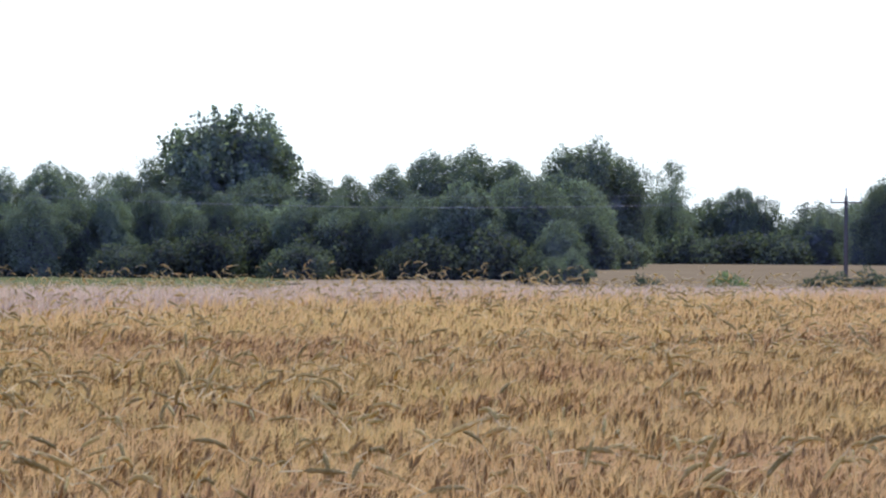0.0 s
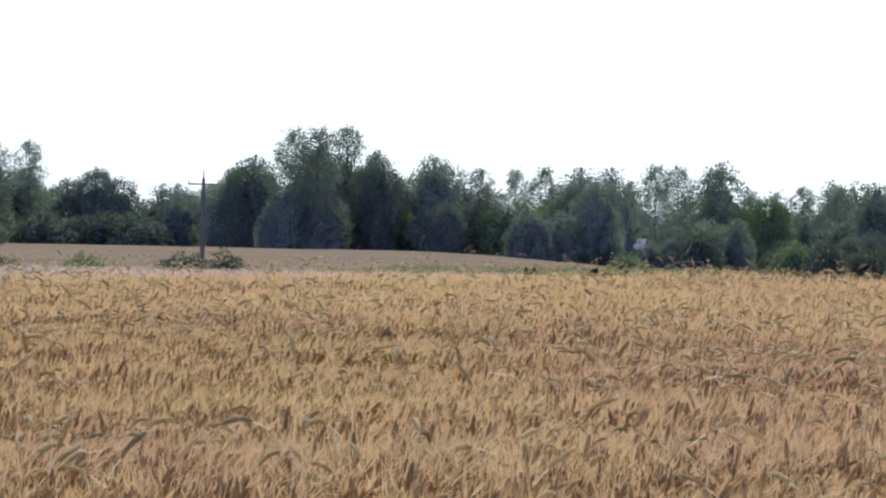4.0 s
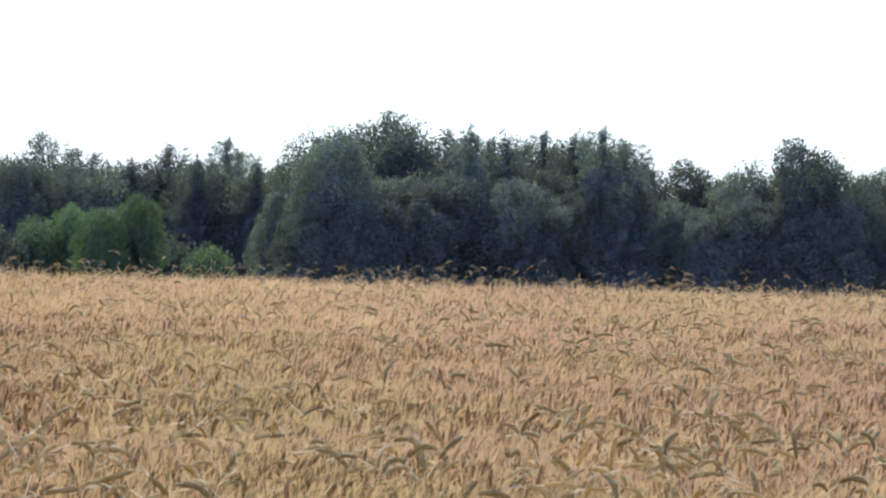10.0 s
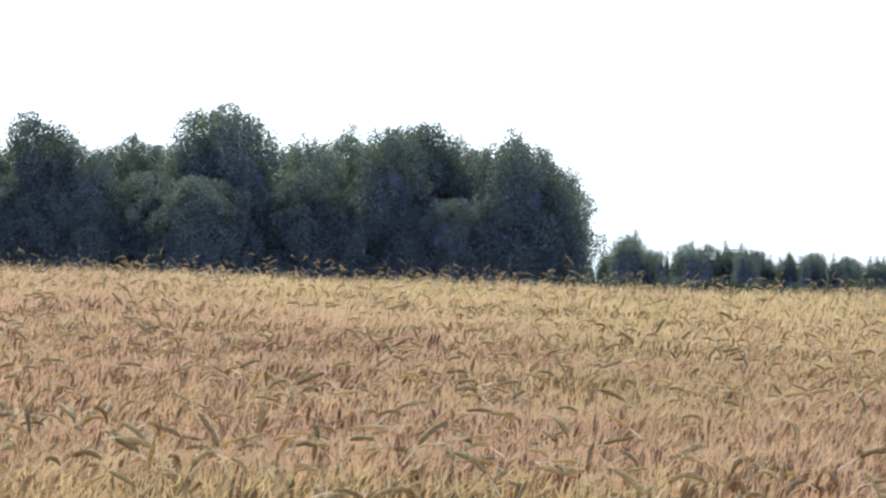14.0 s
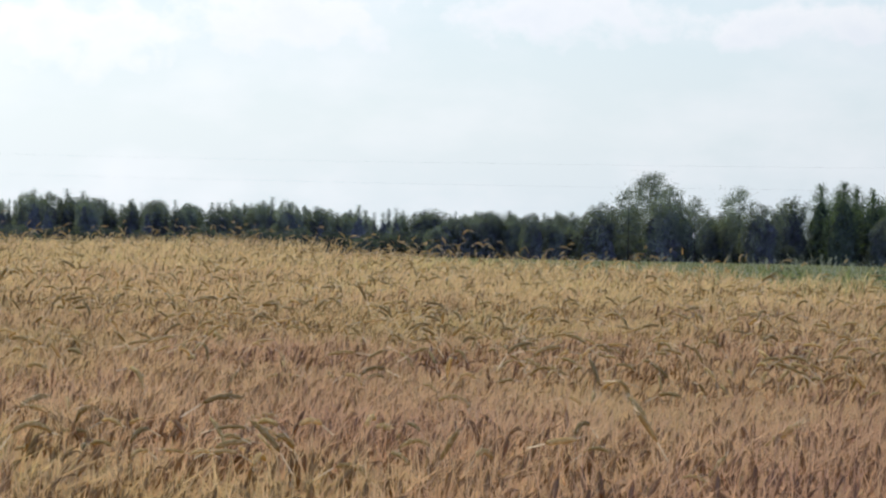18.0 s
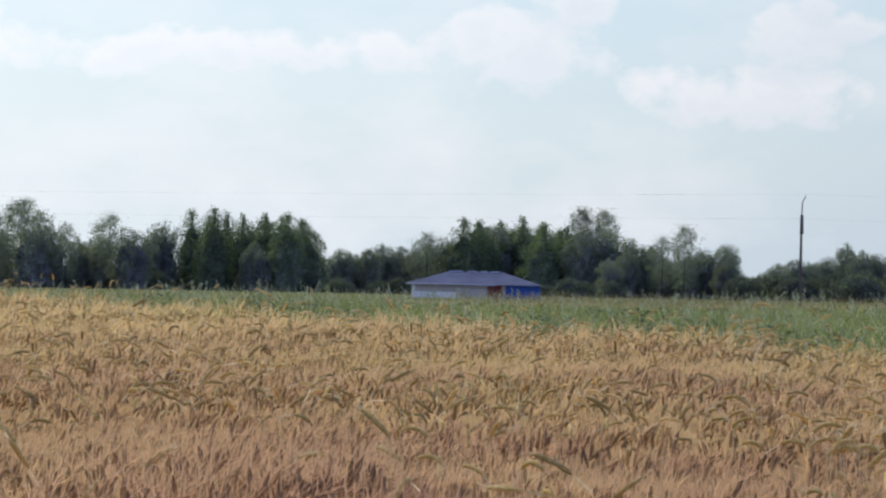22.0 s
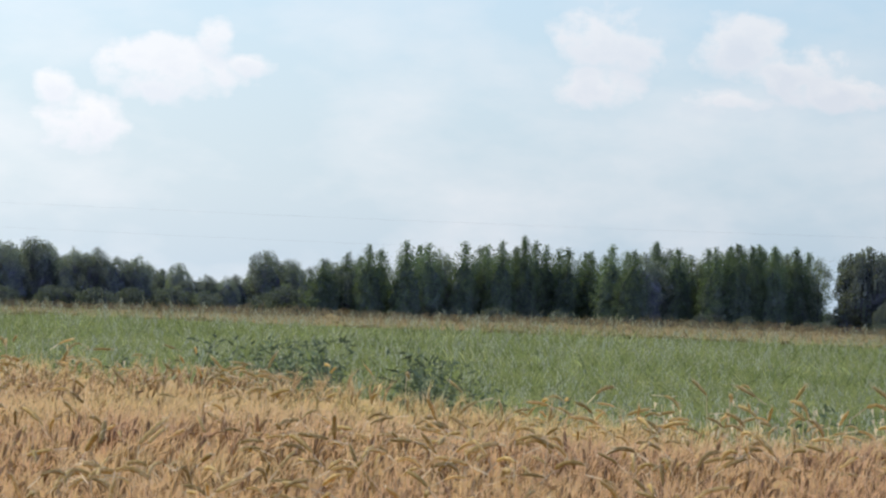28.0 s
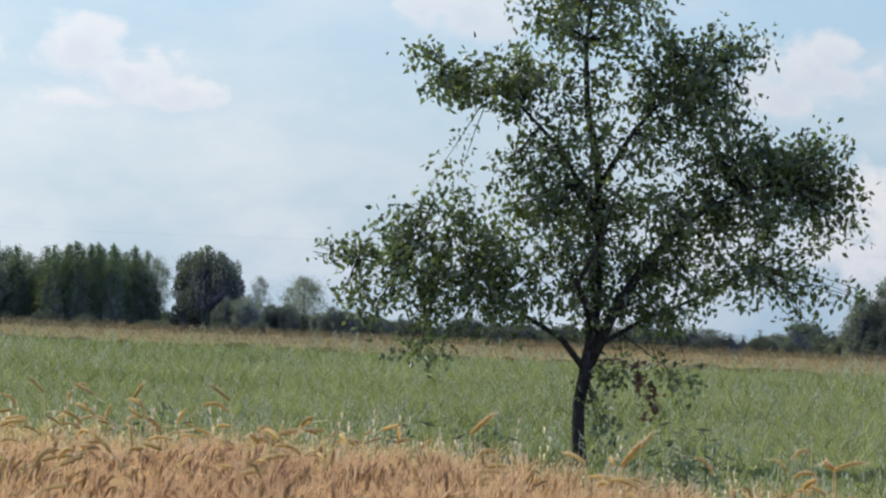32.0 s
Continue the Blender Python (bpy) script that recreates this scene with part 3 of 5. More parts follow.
# ---- rye standing up out of the barley ----
RYES = [ear_shape(0.098, 0.0066, b, 6, 9, 46, 0.034, 0.0011, 0.0, 60 + i, 0.42, 0.16) for i, b in enumerate((10, 28, 50, 75, 105))]


def tube(points, radii, sides=5):
    bm = bmesh.new()
    loops = []
    up = Vector((0.3, 0.9, 0.1))
    for i, p in enumerate(points):
        p = Vector(p)
        t = (Vector(points[min(i + 1, len(points) - 1)]) - Vector(points[max(i - 1, 0)])).normalized()
        u = t.cross(up).normalized()
        w = t.cross(u)
        r = radii[i] if hasattr(radii, "__len__") else radii
        loops.append([bm.verts.new(p + (u * math.cos(a) + w * math.sin(a)) * r) for a in (2 * math.pi * k / sides for k in range(sides))])
    for a, b in zip(loops, loops[1:]):
        for k in range(sides):
            n = (k + 1) % sides
            bm.faces.new((a[k], a[n], b[n], b[k]))
    bm.faces.new(loops[0][::-1])
    bm.faces.new(loops[-1])
    for f in bm.faces:
        f.smooth = True
    return bm


rye_proto = []
for i, ((tv, tf), ts) in enumerate(RYES):
    base = new("rye_plant")
    tagged(base, "tall straw-brown rye stalk with a nodding ear among barley", "rye", "rye among the barley")
    part("straw", tube([(0, 0, -1.0), (0.01, 0, -0.6), (0.0, 0, -0.25), (0, 0, 0)], [0.0022, 0.002, 0.0018, 0.0016], 4), M_RYE_STEM, base)
    nod = (0.75, 1.0, 1.2, 1.05, 0.85)[i]
    tv = np.stack([tv[:, 0] * math.cos(nod) + tv[:, 2] * math.sin(nod), tv[:, 1], -tv[:, 0] * math.sin(nod) + tv[:, 2] * math.cos(nod)], 1)
    body, hair = tf[ts == 0], tf[ts == 1]
    ear = part("ear", numpy_mesh("ear", tv[:body.max() + 1], body, (M_RYE,)), M_RYE, base, "bearded rye ear")
    part("beard", numpy_mesh("beard", tv[body.max() + 1:], hair - body.max() - 1, (M_RYE_STEM,)), M_RYE_STEM, ear)
    part("leaf", numpy_mesh("leaf", blade(0.22, 0.004, 0.12, i)[0][0] + np.array([0, 0, -0.35]), blade(0.22, 0.004, 0.12, i)[0][1], (M_RYE_STEM,)), M_RYE_STEM, base)
    rye_proto.append(base)
used = set()


def rye(k, x, y, z, turn, tilt, size):
    m = Matrix.Translation((x, y, z)) @ Matrix.Rotation(turn, 4, "Z") @ Matrix.Rotation(tilt, 4, "Y") @ Matrix.Diagonal((size, size, size, 1))
    if k not in used:
        used.add(k)
        rye_proto[k].matrix_basis = m
    else:
        copy_thing(rye_proto[k], m)


# clumps: bearing, distance, stalks, height of the ears over the ground
CLUMPS = [(-1.0, 15.0, 7, 1.02), (0.6, 13.6, 6, 1.0), (3.2, 16.5, 6, 1.06), (5.2, 12.3, 6, 1.02), (15.8, 11.6, 12, 1.0), (18.9, 11.8, 6, 1.02), (21.8, 16.0, 7, 1.02), (23.3, 12.2, 4, 1.0),
          (28.5, 13.0, 10, 1.03), (27.9, 12.0, 4, 1.0), (29.6, 30.0, 8, 1.1), (33.0, 17.0, 5, 1.0), (44.1, 12.2, 5, 1.0), (51.9, 12.4, 5, 1.0), (56.6, 25.0, 6, 1.22), (58.3, 12.0, 14, 1.05), (60.4, 21.0, 9, 1.1),
          (63.9, 20.0, 8, 1.12), (66.9, 13.8, 6, 1.08), (67.6, 13.6, 6, 1.05), (61.9, 12.0, 5, 1.02), (72.9, 14.6, 8, 1.08), (75.9, 14.2, 8, 1.05), (77.6, 14.2, 9, 1.04), (80.4, 14.0, 8, 1.06)]
rng = np.random.default_rng(77)
for az, d, n, h in CLUMPS:
    for _ in range(n):
        a, r = az + rng.normal(0, 3.2 / d), d + rng.normal(0, 0.35)
        p = at(a, r)
        rye(int(rng.choice(5, p=(0.1, 0.15, 0.3, 0.3, 0.15))), p.x, p.y, p.z + h + rng.normal(0.0, 0.05), rng.uniform(0, 6.28), abs(rng.normal(0.0, 0.08)), rng.uniform(0.85, 1.25))
for _ in range(84):
    a, r = rng.uniform(-6.5, 81), rng.uniform(9.5, 20)
    p = at(a, r)
    if in_barley(p.x, p.y):
        rye(int(rng.integers(0, 5)), p.x, p.y, p.z + rng.normal(1.0, 0.04), rng.uniform(0, 6.28), abs(rng.normal(0.0, 0.08)), rng.uniform(0.8, 1.3))
for _ in range(36):
    wy = rng.uniform(2.5, 24)
    wx = float(edge(wy)) + rng.normal(0.5, 0.8)
    rye(int(rng.integers(0, 5)), wx, wy, float(ground(wx, wy)) + rng.normal(1.03, 0.07), rng.uniform(0, 6.28), abs(rng.normal(0.0, 0.08)), rng.uniform(0.85, 1.25))
x, y, d, rng = scatter(24000, 9.5, 68, 31)
ok = in_barley(x, y) & (waves(x, y, 0.9, 33) + 0.5 * waves(x, y, 3.0, 34) > np.interp(d, [10, 22, 50], [0.05, -0.4, -0.8]))
x, y, d = x[ok], y[ok], d[ok]
kind = rng.integers(0, 5, len(x))
RYES_LOW = [ear_shape(0.092, 0.0058, b, 5, 4, 10, 0.034, 0.0014, 0.05, 80 + i, 0.4, 0.12) for i, b in enumerate((10, 28, 50, 75, 105))]
pieces = []
for k in range(5):
    w = kind == k
    pieces.append(sow(*RYES_LOW[k], np.stack([x[w], y[w], ground(x[w], y[w]) + 0.98 + np.abs(rng.normal(0, 0.05, w.sum())) * (1 + np.hypot(x[w], y[w]) / 40) + rng.uniform(0, 0.08, w.sum()) * (1 + 1.2 * smooth(38, 50, np.hypot(x[w], y[w])))], 1), rng.uniform(0, 6.28, w.sum()), np.abs(rng.normal(1.1, 0.35, w.sum())), rng.uniform(0.75, 1.3, w.sum()), None, ""))
tagged(new("rye_ears", joined("rye_ears", pieces, (M_RYE, M_RYE_STEM))), "scattered straw-brown rye ears above the barley", "rye", kind="stuff")


# ---- tall weeds along the border of the two crops ----
M_WEED = material("weed_leaves", [(0.09, 0.115, 0.055), (0.145, 0.175, 0.08), (0.22, 0.235, 0.115)], rough=0.6, scale=2.0, fine=15.0, island=0.4, translucent=0.25, per_object=0.3)


def weed_plant(seed):
    """A branching weed one metre high: a stem with side shoots and many narrow leaves."""
    r = np.random.default_rng(seed)
    base = new("weed")
    tagged(base, "tall grey-green branching weed between barley and oats", "weed", "weeds along the border")
    part("stem", tube([(0, 0, -0.05), (0.02, 0.01, 0.4), (0.0, 0.03, 0.75), (0.03, 0.0, 1.0)], [0.007, 0.006, 0.004, 0.002], 5), M_WEED, base)
    n = 170
    z = r.uniform(0.12, 1.0, n)
    c = np.stack([r.normal(0, 0.07, n), r.normal(0, 0.07, n), z], 1)
    q = r.normal(size=(n, 3))
    q /= np.linalg.norm(q, axis=1, keepdims=True)
    a = np.cross(q, r.normal(size=(n, 3)))
    a /= np.linalg.norm(a, axis=1, keepdims=True)
    w = np.cross(q, a) * 0.007
    s = r.uniform(0.03, 0.075, (n, 1))
    v = np.stack([c, c + a * s * 0.5 + w, c + a * s, c + a * s * 0.5 - w], 1).reshape(-1, 3)
    f = (np.array([[0, 1, 3], [1, 2, 3]])[None] + (np.arange(n) * 4)[:, None, None]).reshape(-1, 3)
    part("foliage", numpy_mesh("foliage", v, f, (M_WEED,)), M_WEED, base)
    return base


weed_protos = [weed_plant(500 + i) for i in range(4)]
weed_rng = np.random.default_rng(41)
placed = 0
for _ in range(120):
    wy = weed_rng.uniform(2.5, 30)
    wx = float(edge(wy)) + weed_rng.uniform(0.3, 3.6)
    h = weed_rng.uniform(0.7, 1.12)
    m = Matrix.LocRotScale((wx, wy, float(ground(wx, wy))), Euler((weed_rng.normal(0, 0.08), weed_rng.normal(0, 0.08), weed_rng.uniform(0, 6.28))), (h * 1.2, h * 1.2, h))
    if placed < 4:
        weed_protos[placed].matrix_basis = m
    else:
        copy_thing(weed_protos[placed % 4], Matrix.Identity(4)).matrix_basis = m
    placed += 1
for az, d, h, n in [(64.2, 27, 1.1, 16), (60.9, 27, 0.95, 5), (66.3, 25.5, 1.1, 12), (49.9, 40, 1.1, 6), (56.6, 33, 1.05, 5), (73.6, 19, 0.9, 6)]:
    for _ in range(n):
        p = at(az + weed_rng.normal(0, 0.35), d + weed_rng.normal(0, 0.6))
        hh = h * weed_rng.uniform(0.7, 1.1)
        copy_thing(weed_protos[placed % 4], Matrix.Identity(4)).matrix_basis = Matrix.LocRotScale(p, Euler((0, 0, weed_rng.uniform(0, 6.28))), (hh * 1.3, hh * 1.3, hh))
        placed += 1


# ---- trees ----
def leaf_cards(centres, normals, size, rng, flat=1.0):
    """Small bent four-cornered leaf clumps, each its own island."""
    n = len(centres)
    a = np.cross(normals, rng.normal(size=(n, 3)))
    a /= np.linalg.norm(a, axis=1, keepdims=True) + 1e-9
    b = np.cross(normals, a)
    s = size * rng.uniform(0.6, 1.35, (n, 1))
    v = np.stack([centres - a * s, centres - b * s * 0.6 + normals * s * 0.25, centres + a * s * rng.uniform(0.7, 1.2, (n, 1)), centres + b * s * 0.7 - normals * s * 0.1], 1)
    v[..., 2] = centres[:, None, 2] + (v[..., 2] - centres[:, None, 2]) * flat
    f = np.array([[0, 1, 3], [1, 2, 3]])[None] + (np.arange(n) * 4)[:, None, None]
    return v.reshape(-1, 3), f.reshape(-1, 3)


PROFILES = {
    "d": ([0, 0.06, 0.2, 0.45, 0.7, 0.86, 0.96, 1.0], [0.46, 0.52, 0.54, 0.53, 0.46, 0.35, 0.20, 0.06]),
    "b": ([0, 0.1, 0.35, 0.6, 0.8, 0.93, 1.0], [0.44, 0.49, 0.50, 0.44, 0.33, 0.20, 0.06]),
    "t": ([0.12, 0.2, 0.35, 0.55, 0.75, 0.9, 1.0], [0.25, 0.42, 0.50, 0.48, 0.40, 0.24, 0.06]),
    "a": ([0, 0.08, 0.3, 0.55, 0.75, 0.9, 1.0], [0.42, 0.48, 0.50, 0.44, 0.31, 0.15, 0.02]),
    "p": ([0, 0.08, 0.3, 0.6, 0.8, 0.92, 1.0], [0.44, 0.50, 0.50, 0.45, 0.36, 0.22, 0.05]),
    "f": ([0, 0.08, 0.3, 0.6, 0.8, 0.92, 1.0], [0.44, 0.50, 0.46, 0.33, 0.20, 0.10, 0.02]),
}


# number of boughs, their size, depth of the hollows between them, width over height, leaf clumps round the crown and their size
CROWNS = {"d": (36, 0.25, 0.34, 0.6, 21000, 0.0150), "b": (22, 0.28, 0.28, 1.5, 7000, 0.021), "t": (66, 0.115, 0.0, 0.48, 11000, 0.0140), "a": (60, 0.15, 0.18, 0.5, 13000, 0.0145), "p": (60, 0.16, 0.27, 0.40, 17000, 0.0145), "f": (60, 0.15, 0.18, 0.36, 7000, 0.0122), "D": (42, 0.20, 0.30, 1.0, 30000, 0.0150)}
PROFILES["D"] = PROFILES["d"]


def grid_faces(rows, around):
    a = (np.arange(rows - 1)[:, None] * around + np.arange(around)[None, :]).ravel()
    b = (np.arange(rows - 1)[:, None] * around + (np.arange(around)[None, :] + 1) % around).ravel()
    return np.concatenate([np.stack([a, b, b + around], 1), np.stack([a, b + around, a + around], 1)])


def crown_mesh(kind, mat, seed, share=1.0):
    """A crown one metre high and wide: a close rough coat of foliage over rounded boughs, with loose leaf clumps round it.
    A birch has separate boughs with gaps between them."""
    rng = np.random.default_rng(seed)
    zs, rs = PROFILES[kind]
    boughs, big, deep, squash, cards, size = CROWNS[kind]
    cards, size = int(cards * share), size * share ** -0.3
    vs, fs, base = [], [], 0

    def add(v, f):
        nonlocal base
        vs.append(v), fs.append(f + base)
        base += len(v)

    if kind == "t":
        shell = []
        for i in range(boughs):
            z = zs[0] + 0.03 + (0.95 - zs[0]) * ((i + rng.random()) / boughs) ** 0.85
            full = float(np.interp(z, zs, rs))
            rad = big * rng.uniform(0.6, 1.4) * (0.4 + 1.2 * full)
            turn, out = i * 2.4 + rng.uniform(-0.6, 0.6), max(0.0, full * rng.uniform(0.3, 1.1) - rad * 0.6)
            centre = np.array([math.cos(turn) * out, math.sin(turn) * out, min(z, 0.99 - rad * squash)])
            shell.append(centre + rng.normal(0, 0.45, (80, 3)) * rad * np.array([1.0, 1.0, squash]))
        shell = np.concatenate(shell)
        away = rng.normal(size=shell.shape)
    else:
        rows, around = 30, 40
        t = np.linspace(0, 1, rows) ** 0.85
        z = zs[0] + (1 - zs[0]) * t
        r = np.interp(z, zs, rs)
        nz, nr = -np.gradient(r), np.gradient(z) / squash
        long = np.hypot(nz, nr) + 1e-9
        nz, nr = nz / long, nr / long
        turn = np.linspace(0, 2 * math.pi, around, endpoint=False)
        swell = np.full((rows, around), 0.0)
        lobes = sum(rng.uniform(0.02, 0.05) * np.sin(k * turn[None] + rng.uniform(0, 6.28) + rng.uniform(-5, 5) * z[:, None]) for k in (1, 2, 3, 4))
        for i in range(boughs):
            bz = zs[0] + (1.0 - zs[0]) * ((i + rng.random()) / boughs) ** 0.9
            bt, rad = i * 2.4 + rng.uniform(-0.5, 0.5), big * rng.uniform(0.65, 1.35) * (0.5 + float(np.interp(bz, zs, rs)))
            side = (turn - bt + math.pi) % (2 * math.pi) - math.pi
            dist = ((side[None] * (r[:, None] + 0.03)) ** 2 + ((z[:, None] - bz) / squash) ** 2) / rad ** 2
            swell = np.maximum(swell, np.sqrt(np.clip(1 - dist, 0, 1)) * rng.uniform(0.6, 1.2))
        push = deep * (swell - 0.75) + lobes * (r[:, None] + 0.15) * (0.4 if kind == "D" else 1.0)
        rr = np.maximum(r[:, None] + nr[:, None] * push, 0.004)
        zz = z[:, None] + nz[:, None] * push * squash
        v = np.stack([rr * np.cos(turn), rr * np.sin(turn), zz], -1).reshape(-1, 3)
        away = np.stack([nr[:, None] * np.cos(turn), nr[:, None] * np.sin(turn), np.broadcast_to(nz[:, None], rr.shape)], -1).reshape(-1, 3)
        v[:, 2] *= 1.0 / v[:, 2].max()
        v[:around, 2] = np.minimum(v[:around, 2], zs[0])
        add(v * np.array([0.84, 0.84, 0.86] if kind == "D" else [0.70, 0.70, 0.78]), grid_faces(rows, around))
        shell = v
    wide = (np.hypot(shell[:, 0], shell[:, 1]) + 0.06) * (0.55 + 0.9 * shell[:, 2])
    pick = rng.choice(len(shell), cards, p=wide / wide.sum())
    n = away[pick] + rng.normal(0, 0.7, (cards, 3))
    n /= np.linalg.norm(n, axis=1, keepdims=True)
    proud = np.where(rng.random((cards, 1)) < 0.85, rng.uniform(-0.14, 0.012, (cards, 1)), np.abs(rng.normal(0, 0.013, (cards, 1))))
    p = shell[pick] + (away[pick] * proud + rng.normal(0, 0.014 if kind == "D" else 0.026, (cards, 3))) * np.array([1, 1, squash])
    p[:, 2] = np.clip(p[:, 2], 0.005, 1.02)
    add(*leaf_cards(p, n, size, rng, squash))
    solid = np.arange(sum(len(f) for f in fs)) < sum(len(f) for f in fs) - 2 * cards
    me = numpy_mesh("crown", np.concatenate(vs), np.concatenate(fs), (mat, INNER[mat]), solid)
    me.polygons.foreach_set("use_smooth", solid)
    return me


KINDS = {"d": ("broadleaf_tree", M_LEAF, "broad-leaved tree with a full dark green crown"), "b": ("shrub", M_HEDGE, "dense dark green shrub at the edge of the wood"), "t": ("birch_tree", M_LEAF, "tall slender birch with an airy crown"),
         "a": ("aspen_tree", COAT["aspen_leaves"], "pointed dark green aspen in a row"), "p": ("pine_tree", M_NEEDLE, "dark dense pine at the wood's edge"), "f": ("spruce_tree", M_NEEDLE, "dark pointed spruce in a far wood"), "l": ("broadleaf_tree", M_LIGHT, "light green broad-leaved tree, sunlight put into its colour"), "h": ("hedgerow_tree", M_LEAF, "round-crowned deciduous tree in a far hedgerow"), "w": ("willow_tree", M_WILLOW, "broad grey-green willow with a rounded crown"), "s": ("shrub", M_LIGHT, "light green sunlit shrub")}
for letter in "dlwh":
    KINDS[letter.upper()] = KINDS[letter]
protos, fresh = {}, {}
for letter, (name, mat, label) in KINDS.items():
    for v in range(2 * {"d": 4, "b": 2, "t": 3, "a": 3, "p": 3, "f": 2, "l": 1, "s": 1, "w": 3, "h": 3, "D": 2, "L": 1, "W": 2, "H": 2}[letter]):
        base = new(name)
        tagged(base, label, "shrub" if letter in "bs" else "tree", "trees round the fields")
        trunk_top = 0.55 if letter in "bs" else 0.9
        part("trunk", tube([(0, 0, -0.02), (0.006, 0, 0.2), (-0.004, 0.004, 0.5), (0, 0, trunk_top)], [0.022, 0.018, 0.012, 0.004], 6), M_BARK, base)
        shape = {"l": "d", "s": "b", "w": "d", "h": "d", "L": "D", "W": "D", "H": "D"}.get(letter, letter)
        part("crown", crown_mesh(shape, mat, 300 + 17 * v + ord(letter), 0.45 if v % 2 else 1.0), mat, base)
        protos.setdefault((letter, v % 2), []).append(base)
        fresh[base] = True
tree_rng = np.random.default_rng(5)


def plant(letter, az, d, height, width, light=0.02):
    p = at(az, d, -0.15)
    if letter == "d" and d > 560:
        letter = "h"
    if letter in "dlwh" and width > 0.78 * height:
        letter = letter.upper()
    choice = protos[letter, int(height / d < light)]
    base = choice[int(tree_rng.integers(0, len(choice)))]
    m = Matrix.LocRotScale(p, Euler((0, 0, tree_rng.uniform(0, 6.28))), (width, width, height * 1.012))
    if fresh[base]:
        fresh[base] = False
        base.matrix_basis = m
        return base
    made = copy_thing(base, Matrix.Identity(4))
    made.matrix_basis = m
    return made


# each wood: distance, then bearing, height of the top over the eye, width (degrees) and kind of its trees
WILLOW_BACK = (430, [(-2.95, 1.71, 1.85, "d"), (-5.7, 0.97, 1.15, "d"), (-5.1, 0.91, 0.54, "d"), (-4.4, 0.86, 0.69, "d"), (-4.0, 1.03, 0.35, "t"), (-3.4, 0.81, 0.69, "d"), (-2.1, 0.87, 1.23, "d"), (-1.5, 0.83, 0.84, "d"), (-0.7, 0.96, 0.69, "d"), (-0.1, 1.14, 1.00, "d"), (0.4, 1.22, 0.54, "d"), (0.9, 1.05, 0.61, "d"), (1.7, 1.23, 0.84, "d"), (2.0, 1.34, 1.00, "d"), (2.4, 1.13, 0.46, "d")])
WILLOW_FRONT = (300, [(-5.8, 0.54, 1.15, "d"), (-5.3, 0.36, 0.92, "d"), (-4.8, 0.63, 0.84, "d"), (-4.2, 0.59, 0.84, "d"), (-3.6, 0.52, 0.69, "d"), (-3.0, 0.56, 1.23, "d"), (-2.3, 0.49, 0.92, "d"), (-1.7, 0.53, 0.84, "d"), (-1.1, 0.42, 1.08, "d"), (-0.3, 0.58, 1.31, "d"), (0.7, 0.84, 1.46, "d"), (1.3, 0.87, 1.46, "d"), (1.8, 0.40, 0.84, "d"), (-5.5, -0.10, 1.08, "b"), (-4.9, -0.06, 0.84, "b"), (-4.2, -0.17, 0.92, "b"), (-3.5, -0.13, 0.84, "b"), (-2.7, -0.16, 0.92, "b"), (-2.0, -0.24, 0.84, "b"), (-1.3, -0.16, 0.92, "b"), (-0.2, -0.15, 1.15, "b"), (0.4, 0.01, 1.00, "b"), (1.1, -0.22, 0.92, "b"), (1.7, -0.14, 0.84, "b")])
MID_LEFT = (470, [(2.7, 0.59, 0.54, "d"), (3.1, 1.03, 0.38, "t"), (3.0, 0.64, 0.61, "d"), (3.6, 0.55, 0.61, "d"), (4.0, 0.69, 0.58, "d"), (4.3, 0.56, 0.61, "d"), (4.9, 0.49, 0.54, "p"), (5.3, 0.40, 0.46, "p"), (3.6, 0.14, 0.84, "b"), (4.6, 0.18, 0.92, "d"), (2.5, 0.02, 0.61, "b"), (4.0, 0.18, 0.69, "d")])
TALL_LEFT = (450, [(6.1, 0.89, 0.81, "d"), (5.8, 0.64, 0.69, "d"), (6.7, 1.27, 0.50, "t"), (7.0, 1.29, 0.54, "t"), (7.4, 1.31, 0.58, "t"), (7.8, 0.99, 0.54, "d"), (8.6, 0.95, 0.73, "d"), (9.2, 0.78, 0.42, "t"), (9.7, 0.78, 0.38, "t"), (10.1, 0.82, 0.42, "t"), (10.6, 0.72, 0.77, "d"), (6.8, 0.54, 0.92, "d"), (7.5, 0.28, 0.77, "d"), (8.3, 0.60, 0.84, "d"), (9.0, 0.49, 0.77, "d"), (10.0, 0.31, 1.46, "d"), (5.1, 0.40, 0.46, "p")])
FAR_TWINS = (620, [(11.2, 0.54, 0.38, "d"), (11.6, 0.87, 0.37, "t"), (11.9, 0.86, 0.32, "t"), (12.4, 0.84, 0.46, "t"), (12.9, 0.51, 0.54, "d"), (13.2, 0.46, 0.46, "d"), (13.6, 0.61, 0.38, "t"), (14.1, 0.61, 0.32, "t"), (12.8, 0.18, 0.92, "d"), (13.6, 0.16, 0.92, "d"), (11.6, 0.12, 0.69, "d"), (12.2, 0.36, 0.77, "d")])
TWIN_FRONT = (430, [(12.1, 0.11, 0.63, "d"), (12.5, 0.18, 0.69, "d"), (11.2, -0.32, 0.48, "b"), (11.7, -0.11, 0.54, "d"), (10.3, 0.21, 1.15, "d"), (10.8, 0.64, 0.58, "d"), (13.4, -0.11, 0.58, "b"), (13.9, -0.14, 0.61, "b"), (14.4, 0.06, 0.61, "d"), (11.0, -0.20, 0.38, "b")])
